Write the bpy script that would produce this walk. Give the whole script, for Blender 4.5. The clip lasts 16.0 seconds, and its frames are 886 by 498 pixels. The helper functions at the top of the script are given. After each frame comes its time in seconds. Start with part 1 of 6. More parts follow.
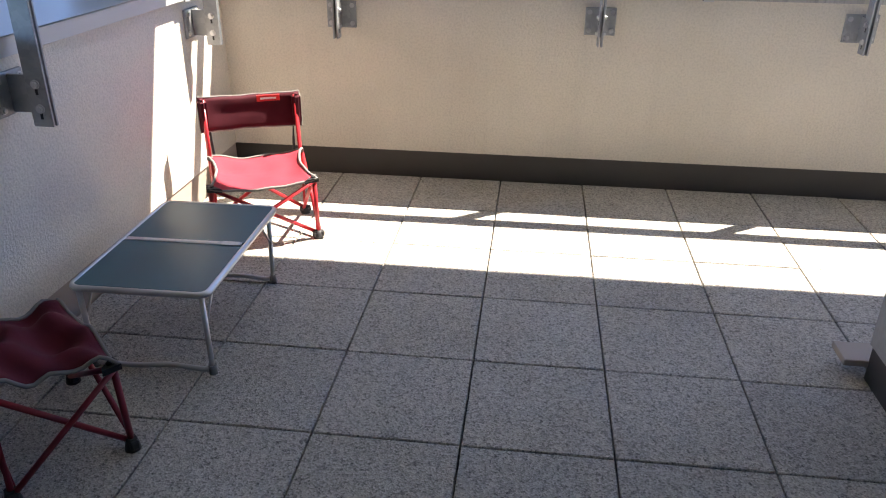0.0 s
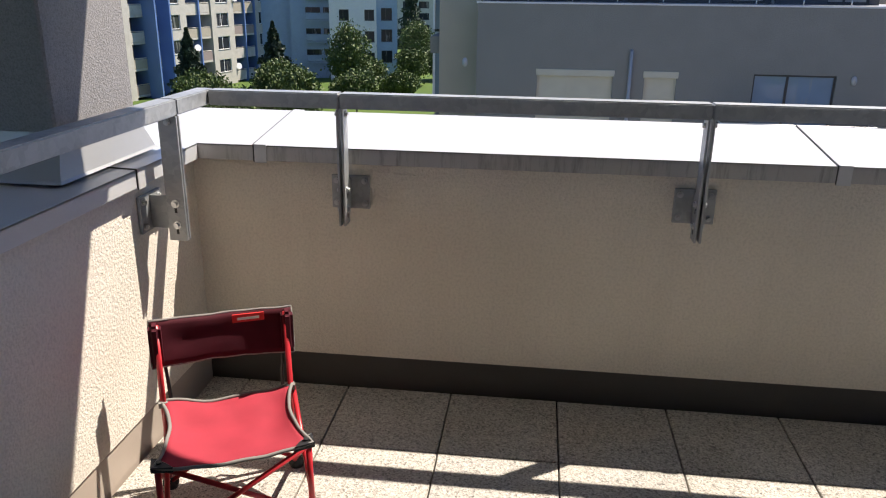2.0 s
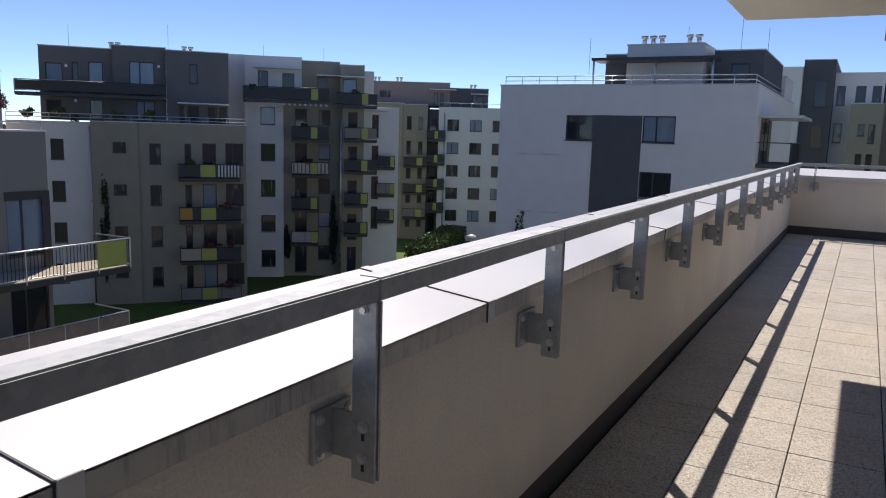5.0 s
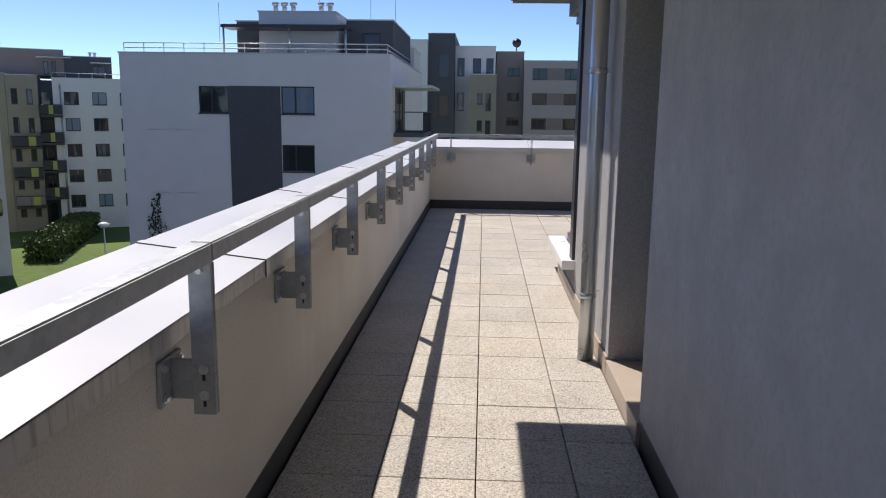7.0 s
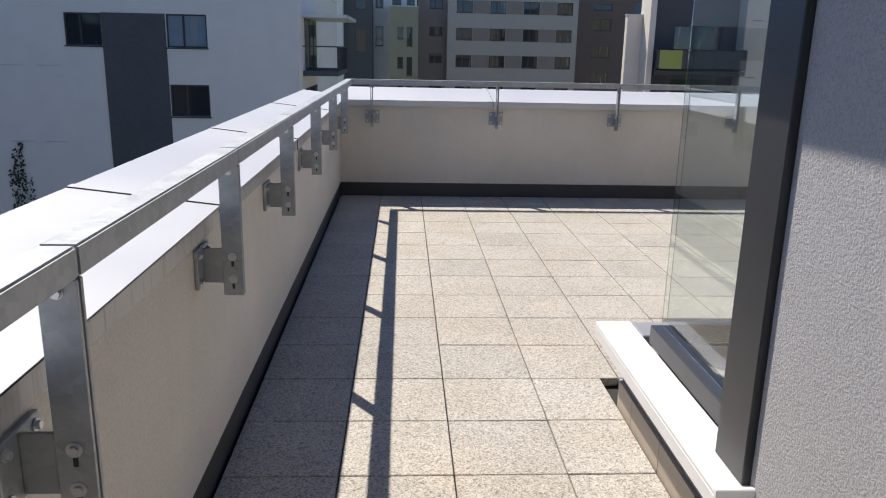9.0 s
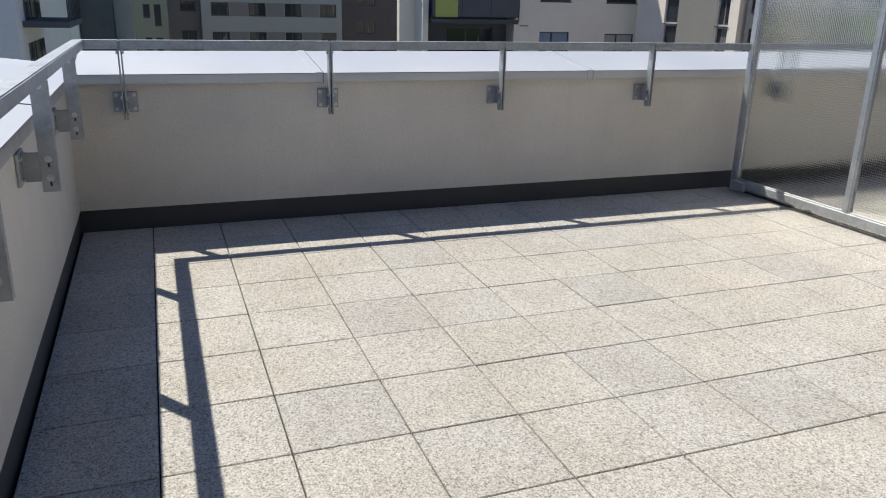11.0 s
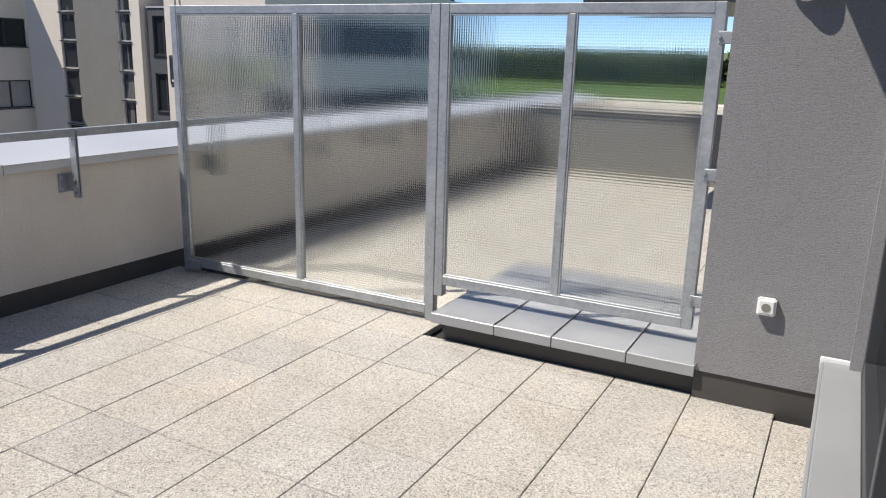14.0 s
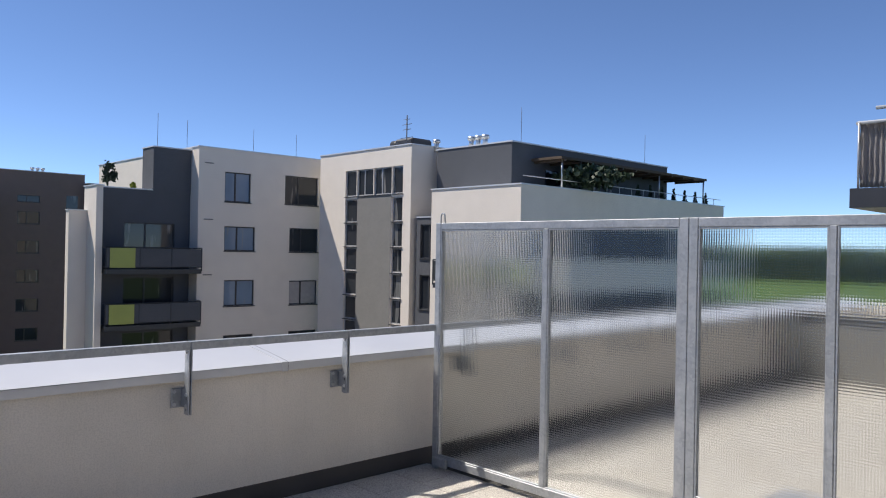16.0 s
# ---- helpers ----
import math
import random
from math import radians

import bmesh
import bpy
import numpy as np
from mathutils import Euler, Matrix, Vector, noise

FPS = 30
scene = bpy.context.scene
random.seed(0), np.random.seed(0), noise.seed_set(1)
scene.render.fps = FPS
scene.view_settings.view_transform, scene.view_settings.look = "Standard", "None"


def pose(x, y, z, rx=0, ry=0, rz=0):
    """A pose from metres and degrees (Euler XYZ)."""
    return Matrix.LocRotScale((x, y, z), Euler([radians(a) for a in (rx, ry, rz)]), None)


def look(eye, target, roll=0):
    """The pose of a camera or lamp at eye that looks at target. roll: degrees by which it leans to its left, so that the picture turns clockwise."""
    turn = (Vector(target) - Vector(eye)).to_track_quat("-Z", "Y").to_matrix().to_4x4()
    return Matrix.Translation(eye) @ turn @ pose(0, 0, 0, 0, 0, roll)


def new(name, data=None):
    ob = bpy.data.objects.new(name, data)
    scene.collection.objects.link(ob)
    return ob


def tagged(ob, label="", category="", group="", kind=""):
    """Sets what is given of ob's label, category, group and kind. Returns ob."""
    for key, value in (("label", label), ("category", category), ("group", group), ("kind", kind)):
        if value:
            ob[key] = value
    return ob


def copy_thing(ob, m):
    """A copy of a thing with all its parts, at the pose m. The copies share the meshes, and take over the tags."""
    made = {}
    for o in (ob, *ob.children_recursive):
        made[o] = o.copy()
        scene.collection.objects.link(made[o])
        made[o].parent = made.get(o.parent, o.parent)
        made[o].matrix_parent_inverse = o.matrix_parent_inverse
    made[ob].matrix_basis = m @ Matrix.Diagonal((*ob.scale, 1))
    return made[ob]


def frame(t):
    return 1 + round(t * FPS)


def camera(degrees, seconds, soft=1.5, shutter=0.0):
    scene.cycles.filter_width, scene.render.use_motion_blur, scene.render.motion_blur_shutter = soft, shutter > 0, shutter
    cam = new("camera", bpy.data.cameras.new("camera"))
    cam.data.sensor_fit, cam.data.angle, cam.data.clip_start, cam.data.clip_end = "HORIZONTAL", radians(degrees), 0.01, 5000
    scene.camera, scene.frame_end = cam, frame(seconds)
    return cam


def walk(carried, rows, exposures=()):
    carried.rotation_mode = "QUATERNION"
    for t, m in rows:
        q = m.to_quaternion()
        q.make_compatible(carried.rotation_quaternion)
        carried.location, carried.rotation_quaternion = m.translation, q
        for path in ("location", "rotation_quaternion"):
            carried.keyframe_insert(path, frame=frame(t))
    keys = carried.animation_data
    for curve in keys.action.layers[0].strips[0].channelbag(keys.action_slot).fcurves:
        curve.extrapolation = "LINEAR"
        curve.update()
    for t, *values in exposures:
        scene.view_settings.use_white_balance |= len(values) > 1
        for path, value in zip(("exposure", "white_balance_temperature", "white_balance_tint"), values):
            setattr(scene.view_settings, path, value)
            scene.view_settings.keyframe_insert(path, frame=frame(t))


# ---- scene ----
cam = camera(60.4, 16.0, soft=1.1)
PATH = [
    (0, (1.333, -3.574, 1.325), (1.123, -1.782, 0.462), 0.6),
    (0.5, (1.262, -3.36, 1.386), (1.061, -1.575, 0.506), 0.6),
    (1, (1.178, -3.115, 1.45), (0.985, -1.317, 0.595), 0.8),
    (1.5, (1.164, -2.799, 1.46), (0.943, -0.967, 0.69), 0.6),
    (2, (1.073, -2.568, 1.463), (0.845, -0.689, 0.818), 0.7),
    (2.5, (0.969, -2.316, 1.462), (0.798, -0.392, 0.944), 0.7),
    (3, (0.977, -2.009, 1.453), (1.025, -0.051, 1.047), 0.0),
    (3.5, (1.042, -1.646, 1.409), (1.628, 0.238, 1.083), -1.1),
    (4, (1.147, -1.378, 1.413), (2.275, 0.249, 1.124), -0.8),
    (4.5, (1.295, -1.155, 1.416), (2.799, 0.132, 1.124), 0.9),
    (5, (1.418, -0.988, 1.441), (3.153, -0.038, 1.139), 1.7),
    (5.2, (1.486, -0.928, 1.454), (3.291, -0.118, 1.151), 1.7),
    (7.3, (3.671, -0.778, 1.467), (5.637, -0.704, 1.106), 0.8),
    (7.5, (4.085, -0.751, 1.462), (6.051, -0.685, 1.098), 0.9),
    (8, (5.136, -0.683, 1.439), (7.096, -0.651, 1.045), 0.8),
    (8.2, (5.54, -0.681, 1.448), (7.493, -0.664, 1.019), 0.8),
    (10.3, (9.392, -0.48, 1.381), (11.263, -0.879, 0.797), 1.4),
    (10.5, (9.548, -0.48, 1.378), (11.402, -0.937, 0.782), 1.4),
    (10.9, (9.807, -0.48, 1.388), (11.605, -1.101, 0.772), 1.5),
    (11, (9.863, -0.488, 1.385), (11.642, -1.16, 0.768), 1.4),
    (11.5, (10.097, -0.566, 1.38), (11.772, -1.459, 0.748), 1.6),
    (12, (10.2, -0.663, 1.379), (11.754, -1.75, 0.742), 1.8),
    (12.5, (10.24, -0.706, 1.412), (11.553, -2.075, 0.778), 1.7),
    (13, (10.265, -0.692, 1.454), (11.338, -2.257, 0.822), 1.8),
    (13.5, (10.28, -0.662, 1.533), (11.2, -2.33, 0.923), 1.9),
    (14, (10.257, -0.672, 1.653), (11.162, -2.387, 1.162), 1.6),
    (14.5, (10.224, -0.657, 1.715), (11.206, -2.377, 1.444), 1.5),
    (15, (10.2, -0.637, 1.741), (11.325, -2.288, 1.641), 1.2),
    (15.5, (10.196, -0.619, 1.741), (11.485, -2.148, 1.723), 1.1),
    (16, (10.195, -0.612, 1.722), (11.65, -1.985, 1.729), 1.1),
]
walk(cam, [(t, look(eye, target, roll)) for t, eye, target, roll in PATH],
     exposures=[(0, 2.56, 7300, 13), (0.7, 2.33, 7300, 13), (1.0, 2.08, 7300, 13), (1.5, 1.35, 7150, 12), (2.0, 1.25, 7150, 12), (2.8, 1.05, 7100, 13), (3.5, 0.80, 7150, 15), (5.0, 0.50, 7100, 15),
                (7.5, 0.68, 7000, 13), (8.2, 0.70, 7050, 12), (10.3, 0.68, 6780, 7.5), (11.0, 0.65, 6740, 6.5), (13.0, 0.51, 6740, 7),
                (14.0, 0.65, 6850, 9), (15.0, 0.81, 6850, 11), (16.0, 0.62, 6750, 11)])

# ---- world, sun, exposure ----
SUN = Vector((0.54, 0.39, 1.0)).normalized()
world = bpy.data.worlds.new("sky")
scene.world = world
world.use_nodes = True
wn = world.node_tree
sky = wn.nodes.new("ShaderNodeTexSky")
sky.sky_type = "NISHITA"
sky.sun_disc = False
sky.sun_elevation = math.asin(SUN.z)
sky.sun_rotation = math.atan2(SUN.x, SUN.y)
sky.altitude = 400
sky.air_density = 0.5
sky.dust_density = 0.0
sky.ozone_density = 4.0
tint = wn.nodes.new("ShaderNodeMix")
tint.data_type, tint.blend_type = "RGBA", "MULTIPLY"
tint.inputs[0].default_value = 1.0
tint.inputs[7].default_value = (0.89, 0.96, 1.05, 1)
wn.links.new(sky.outputs[0], tint.inputs[6])
wn.links.new(tint.outputs[2], wn.nodes["Background"].inputs[0])
wn.nodes["Background"].inputs[1].default_value = 0.113
sun = new("sun", bpy.data.lights.new("sun", "SUN"))
sun.data.energy = 3.7
sun.data.angle = radians(0.53)
sun.data.color = (1.0, 0.95, 0.885)
sun.matrix_world = look(SUN * 60, (0, 0, 0))


# ---- materials ----
def nodes_of(name):
    m = bpy.data.materials.new(name)
    m.use_nodes = True
    t = m.node_tree
    return m, t, t.nodes["Principled BSDF"]


def mix_rgb(t, fac, a, b, mode="MIX"):
    n = t.nodes.new("ShaderNodeMix")
    n.data_type = "RGBA"
    n.blend_type = mode
    for sock, v in ((n.inputs[0], fac), (n.inputs[6], a), (n.inputs[7], b)):
        if isinstance(v, (int, float)):
            sock.default_value = v
        elif isinstance(v, tuple):
            sock.default_value = (*v, 1) if len(v) == 3 else v
        else:
            t.links.new(v, sock)
    return n.outputs[2]


def noise_tex(t, scale, detail=3.0, rough=0.55, coords="Object", stretch=None):
    c = t.nodes.new("ShaderNodeTexCoord")
    n = t.nodes.new("ShaderNodeTexNoise")
    n.inputs["Scale"].default_value = scale
    n.inputs["Detail"].default_value = detail
    n.inputs["Roughness"].default_value = rough
    src = c.outputs[coords]
    if stretch:
        mp = t.nodes.new("ShaderNodeMapping")
        mp.inputs["Scale"].default_value = stretch
        t.links.new(src, mp.inputs[0])
        src = mp.outputs[0]
    t.links.new(src, n.inputs["Vector"])
    return n.outputs["Fac"]


def ramp(t, fac, *stops):
    r = t.nodes.new("ShaderNodeValToRGB")
    while len(r.color_ramp.elements) < len(stops):
        r.color_ramp.elements.new(0.5)
    for e, (p, c) in zip(r.color_ramp.elements, stops):
        e.position = p
        e.color = (c, c, c, 1) if isinstance(c, (int, float)) else (*c, 1)
    t.links.new(fac, r.inputs[0])
    return r.outputs[0]


def bump(t, bsdf, height, strength, distance):
    b = t.nodes.new("ShaderNodeBump")
    b.inputs["Strength"].default_value = strength
    b.inputs["Distance"].default_value = distance
    t.links.new(height, b.inputs["Height"])
    t.links.new(b.outputs[0], bsdf.inputs["Normal"])
    return b


def plain(name, colour, rough=0.5, metal=0.0, var=0.12, scale=6.0, fine=60.0, bump_d=0.0, spec=0.5):
    """A surface with stains at one scale and grain at another."""
    m, t, p = nodes_of(name)
    big = noise_tex(t, scale, 4)
    small = noise_tex(t, fine, 2)
    dark = tuple(c * (1 - var) for c in colour)
    light = tuple(min(1, c * (1 + var)) for c in colour)
    c1 = mix_rgb(t, ramp(t, big, (0.3, 0.0), (0.7, 1.0)), dark, light)
    c2 = mix_rgb(t, 0.25, c1, mix_rgb(t, small, dark, light))
    t.links.new(c2, p.inputs["Base Color"])
    p.inputs["Metallic"].default_value = metal
    p.inputs["Specular IOR Level"].default_value = spec
    rr = t.nodes.new("ShaderNodeMapRange")
    rr.inputs[3].default_value = max(0.02, rough - 0.08)
    rr.inputs[4].default_value = min(1.0, rough + 0.08)
    t.links.new(big, rr.inputs[0])
    t.links.new(rr.outputs[0], p.inputs["Roughness"])
    if bump_d:
        bump(t, p, small, 0.8, bump_d)
    return m


def plaster(name, colour, grain=220.0, depth=0.0018, stain=0.10, speck=0.5):
    """Scratched render coat: coarse grain relief, faint stains and rain streaks."""
    m, t, p = nodes_of(name)
    grit = noise_tex(t, grain, 3, 0.6)
    big = noise_tex(t, 1.3, 4)
    streak = noise_tex(t, 3.0, 3, 0.6, stretch=(4.0, 4.0, 0.35))
    dark = tuple(c * (1 - stain) for c in colour)
    light = tuple(min(1, c * (1 + stain * 0.6)) for c in colour)
    a = mix_rgb(t, ramp(t, big, (0.3, 0.0), (0.7, 1.0)), dark, light)
    b = mix_rgb(t, ramp(t, streak, (0.48, 0.0), (0.75, 0.35)), a, dark)
    g = mix_rgb(t, ramp(t, grit, (0.33, speck), (0.58, 1.0)), (0, 0, 0), b)
    t.links.new(mix_rgb(t, 0.45, b, g), p.inputs["Base Color"])
    p.inputs["Roughness"].default_value = 0.92
    p.inputs["Specular IOR Level"].default_value = 0.2
    bump(t, p, grit, 0.9, depth)
    return m


def trowelled(name, colour):
    """Smooth render with flat trowel marks and faint mottling."""
    m, t, p = nodes_of(name)
    mott = noise_tex(t, 5.0, 6, 0.65, stretch=(1.0, 1.0, 0.9))
    fine = noise_tex(t, 42.0, 4, 0.7, stretch=(1.0, 1.0, 0.85))
    a = mix_rgb(t, ramp(t, mott, (0.35, 0.0), (0.65, 1.0)), tuple(c * 0.90 for c in colour), tuple(c * 1.06 for c in colour))
    b = mix_rgb(t, ramp(t, fine, (0.30, 0.55), (0.52, 0.0)), a, tuple(c * 0.78 for c in colour))
    t.links.new(b, p.inputs["Base Color"])
    p.inputs["Roughness"].default_value = 0.85
    p.inputs["Specular IOR Level"].default_value = 0.25
    bump(t, p, fine, 0.6, 0.003)
    return m


def paver_material():
    """Washed aggregate: small grains of several greys in a cement matrix, each slab a little different."""
    m, t, p = nodes_of("aggregate_slab")
    c = t.nodes.new("ShaderNodeTexCoord")
    g = t.nodes.new("ShaderNodeNewGeometry")
    v = t.nodes.new("ShaderNodeTexVoronoi")
    v.inputs["Scale"].default_value = 210
    t.links.new(g.outputs["Position"], v.inputs["Vector"])
    v2 = t.nodes.new("ShaderNodeTexVoronoi")
    v2.inputs["Scale"].default_value = 120
    t.links.new(g.outputs["Position"], v2.inputs["Vector"])
    sep = t.nodes.new("ShaderNodeSeparateColor")
    t.links.new(v.outputs["Color"], sep.inputs[0])
    sep2 = t.nodes.new("ShaderNodeSeparateColor")
    t.links.new(v2.outputs["Color"], sep2.inputs[0])
    grain = ramp(t, sep.outputs[0], (0.0, (0.08, 0.078, 0.076)), (0.21, (0.32, 0.31, 0.295)), (0.57, (0.48, 0.462, 0.435)), (1.0, (0.70, 0.685, 0.65)))
    grain2 = ramp(t, sep2.outputs[1], (0.0, (0.15, 0.145, 0.14)), (0.28, (0.42, 0.405, 0.385)), (1.0, (0.59, 0.572, 0.54)))
    base = mix_rgb(t, 0.4, grain, grain2)
    info = t.nodes.new("ShaderNodeObjectInfo")
    tint = ramp(t, info.outputs["Random"], (0.0, (0.93, 0.925, 0.92)), (0.35, (1.0, 0.985, 0.96)), (0.7, (1.0, 0.975, 0.93)), (1.0, (1.05, 1.04, 1.02)))
    tinted = mix_rgb(t, 1.0, base, tint, "MULTIPLY")
    pos_noise = t.nodes.new("ShaderNodeTexNoise")
    pos_noise.inputs["Scale"].default_value = 2.2
    pos_noise.inputs["Detail"].default_value = 5
    t.links.new(g.outputs["Position"], pos_noise.inputs["Vector"])
    stain = ramp(t, pos_noise.outputs[0], (0.40, (0.84, 0.82, 0.78)), (0.58, (1.0, 1.0, 1.0)))
    stained = mix_rgb(t, 0.5, tinted, mix_rgb(t, 1.0, tinted, stain, "MULTIPLY"))
    rust = t.nodes.new("ShaderNodeTexNoise")
    rust.inputs["Scale"].default_value = 1.1
    rust.inputs["Detail"].default_value = 3
    t.links.new(g.outputs["Position"], rust.inputs["Vector"])
    t.links.new(mix_rgb(t, ramp(t, rust.outputs[0], (0.60, 0.0), (0.76, 0.35)), stained, mix_rgb(t, 1.0, stained, (1.1, 0.9, 0.68), "MULTIPLY")), p.inputs["Base Color"])
    p.inputs["Roughness"].default_value = 0.85
    p.inputs["Specular IOR Level"].default_value = 0.3
    bump(t, p, v.outputs["Distance"], 0.7, 0.0025)
    return m


def galvanised():
    m, t, p = nodes_of("galvanised_steel")
    c = t.nodes.new("ShaderNodeTexCoord")
    v = t.nodes.new("ShaderNodeTexVoronoi")
    v.inputs["Scale"].default_value = 55
    t.links.new(c.outputs["Object"], v.inputs["Vector"])
    sep = t.nodes.new("ShaderNodeSeparateColor")
    t.links.new(v.outputs["Color"], sep.inputs[0])
    n = noise_tex(t, 9, 4)
    col = mix_rgb(t, sep.outputs[0], (0.33, 0.35, 0.368), (0.41, 0.43, 0.445))
    t.links.new(mix_rgb(t, ramp(t, n, (0.45, 0.0), (0.75, 0.5)), col, (0.56, 0.575, 0.59)), p.inputs["Base Color"])
    p.inputs["Metallic"].default_value = 0.5
    r = t.nodes.new("ShaderNodeMapRange")
    r.inputs[3].default_value, r.inputs[4].default_value = 0.42, 0.56
    t.links.new(n, r.inputs[0])
    t.links.new(r.outputs[0], p.inputs["Roughness"])
    return m


def pane_material(name, colour, rough=0.04):
    """Window glass seen from outside, with a dark room behind it."""
    m, t, p = nodes_of(name)
    n = noise_tex(t, 0.8, 2)
    folds = noise_tex(t, 1.7, 3, 0.6, stretch=(1.0, 1.0, 0.12))
    room = mix_rgb(t, n, tuple(c * 0.7 for c in colour), colour)
    t.links.new(mix_rgb(t, ramp(t, folds, (0.60, 0.0), (0.63, 0.55), (0.68, 0.35), (0.74, 0.6)), room, (0.30, 0.30, 0.29)), p.inputs["Base Color"])
    p.inputs["Roughness"].default_value = rough
    p.inputs["Specular IOR Level"].default_value = 0.5
    return m


def patterned_glass():
    """Rolled glass pressed with a fine square pattern."""
    m, t, p = nodes_of("pressed_pattern_glass")
    c = t.nodes.new("ShaderNodeTexCoord")
    s = t.nodes.new("ShaderNodeSeparateXYZ")
    t.links.new(c.outputs["Object"], s.inputs[0])
    waves = []
    for k, pitch in ((0, 0.0150), (2, 0.0160)):
        a = t.nodes.new("ShaderNodeMath")
        a.operation = "MULTIPLY"
        a.inputs[1].default_value = 2 * math.pi / pitch
        t.links.new(s.outputs[k], a.inputs[0])
        b = t.nodes.new("ShaderNodeMath")
        b.operation = "SINE"
        t.links.new(a.outputs[0], b.inputs[0])
        waves.append(b.outputs[0])
    add = t.nodes.new("ShaderNodeMath")
    add.operation = "MULTIPLY_ADD"
    t.links.new(waves[0], add.inputs[0])
    add.inputs[1].default_value = 0.9
    t.links.new(waves[1], add.inputs[2])
    p.inputs["Transmission Weight"].default_value = 1.0
    p.inputs["Roughness"].default_value = 0.05
    p.inputs["IOR"].default_value = 1.46
    bump(t, p, add.outputs[0], 0.21, 0.0011)
    # shading of the pressed relief put into the colour: darker grooves, lighter ridges
    ridge_shade = t.nodes.new("ShaderNodeMapRange")
    ridge_shade.inputs[1].default_value, ridge_shade.inputs[2].default_value = -1.9, 1.9
    t.links.new(add.outputs[0], ridge_shade.inputs[0])
    t.links.new(mix_rgb(t, ridge_shade.outputs[0], (0.74, 0.77, 0.76), (0.96, 0.97, 0.965)), p.inputs["Base Color"])
    return m


def clear_glass():
    m, t, p = nodes_of("window_glass")
    p.inputs["Base Color"].default_value = (0.9, 0.95, 0.95, 1)
    p.inputs["Transmission Weight"].default_value = 1.0
    p.inputs["Roughness"].default_value = 0.01
    p.inputs["IOR"].default_value = 1.45
    return m


def leaf_material(name, a, b):
    m, t, p = nodes_of(name)
    g = t.nodes.new("ShaderNodeNewGeometry")
    t.links.new(mix_rgb(t, g.outputs["Random Per Island"], a, b), p.inputs["Base Color"])
    p.inputs["Roughness"].default_value = 0.6
    return m


def grass_material():
    m, t, p = nodes_of("mown_grass")
    n1, n2 = noise_tex(t, 0.05, 5), noise_tex(t, 1.6, 4)
    a = mix_rgb(t, ramp(t, n1, (0.35, 0.0), (0.65, 1.0)), (0.035, 0.088, 0.005), (0.07, 0.13, 0.010))
    t.links.new(mix_rgb(t, ramp(t, n2, (0.4, 0.0), (0.65, 0.5)), a, (0.10, 0.135, 0.018)), p.inputs["Base Color"])
    p.inputs["Roughness"].default_value = 0.9
    return m


M_CREAM = plaster("cream_render", (0.77, 0.715, 0.63), 105.0, 0.0042, 0.10, 0.72)
M_GREY = plaster("grey_render", (0.285, 0.282, 0.290), 165.0, 0.0035, 0.06)
M_PIER = trowelled("trowelled_grey_render", (0.43, 0.43, 0.43))
M_PALE = plaster("pale_grey_render", (0.44, 0.44, 0.45), 165.0, 0.0035, 0.06)
M_PAVER = paver_material()
M_GALV = galvanised()
M_COPE = plain("coated_sheet_metal", (0.58, 0.59, 0.605), 0.38, 0.2, 0.05, 1.2, 40)
M_FASCIA = plain("rain_streaked_sheet_metal", (0.47, 0.46, 0.45), 0.42, 0.3, 0.05, 1.2, 40)
streak_t = M_FASCIA.node_tree
drip = noise_tex(streak_t, 1.0, 4, 0.7, stretch=(42.0, 42.0, 5.0))
streak_p = streak_t.nodes["Principled BSDF"]
streak_base = streak_p.inputs["Base Color"].links[0].from_socket
streak_t.links.new(mix_rgb(streak_t, ramp(streak_t, drip, (0.50, 0.0), (0.70, 0.55)), streak_base, (0.13, 0.12, 0.11)), streak_p.inputs["Base Color"])
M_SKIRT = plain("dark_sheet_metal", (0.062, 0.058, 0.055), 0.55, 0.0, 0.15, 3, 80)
M_BED = plain("paver_bedding", (0.035, 0.034, 0.032), 0.95)
M_PLINTH = plain("beige_ceramic_plinth", (0.40, 0.34, 0.29), 0.5, 0, 0.06, 5, 90)
M_CEIL = plaster("slab_underside", (0.74, 0.71, 0.64), 200, 0.001)
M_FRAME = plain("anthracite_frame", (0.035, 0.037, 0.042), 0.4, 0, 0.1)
M_DOOR = plain("satin_anthracite_door", (0.085, 0.09, 0.095), 0.32, 0, 0.08)
M_WHITE = plain("white_plastic", (0.80, 0.80, 0.79), 0.4, 0, 0.03)
M_SILLG = plain("grey_sheet_sill", (0.36, 0.37, 0.385), 0.42, 0.3, 0.06, 3, 50)
M_SILL = plain("white_window_sill", (0.80, 0.80, 0.81), 0.3, 0, 0.03)
M_PIPE = plain("zinc_downpipe", (0.55, 0.57, 0.58), 0.3, 0.85, 0.06, 4, 30)
M_STEEL = plain("stainless_bolt", (0.62, 0.63, 0.64), 0.3, 0.9, 0.05)
M_BLACK = plain("black_plastic", (0.025, 0.025, 0.027), 0.5, 0, 0.1)
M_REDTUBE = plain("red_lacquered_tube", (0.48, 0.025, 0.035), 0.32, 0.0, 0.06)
# darker copy of the red tube, with shade put into the colour
M_TUBE_SHADE = plain("shaded_red_lacquered_tube", (0.24, 0.018, 0.035), 0.35, 0.0, 0.06)
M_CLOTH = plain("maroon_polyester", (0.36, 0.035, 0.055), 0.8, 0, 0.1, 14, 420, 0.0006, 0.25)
# darker copy of the seat cloth for the chair in shade
M_CLOTH_SHADE = plain("shaded_maroon_polyester", (0.105, 0.011, 0.022), 0.8, 0, 0.12, 14, 420, 0.0006, 0.25)
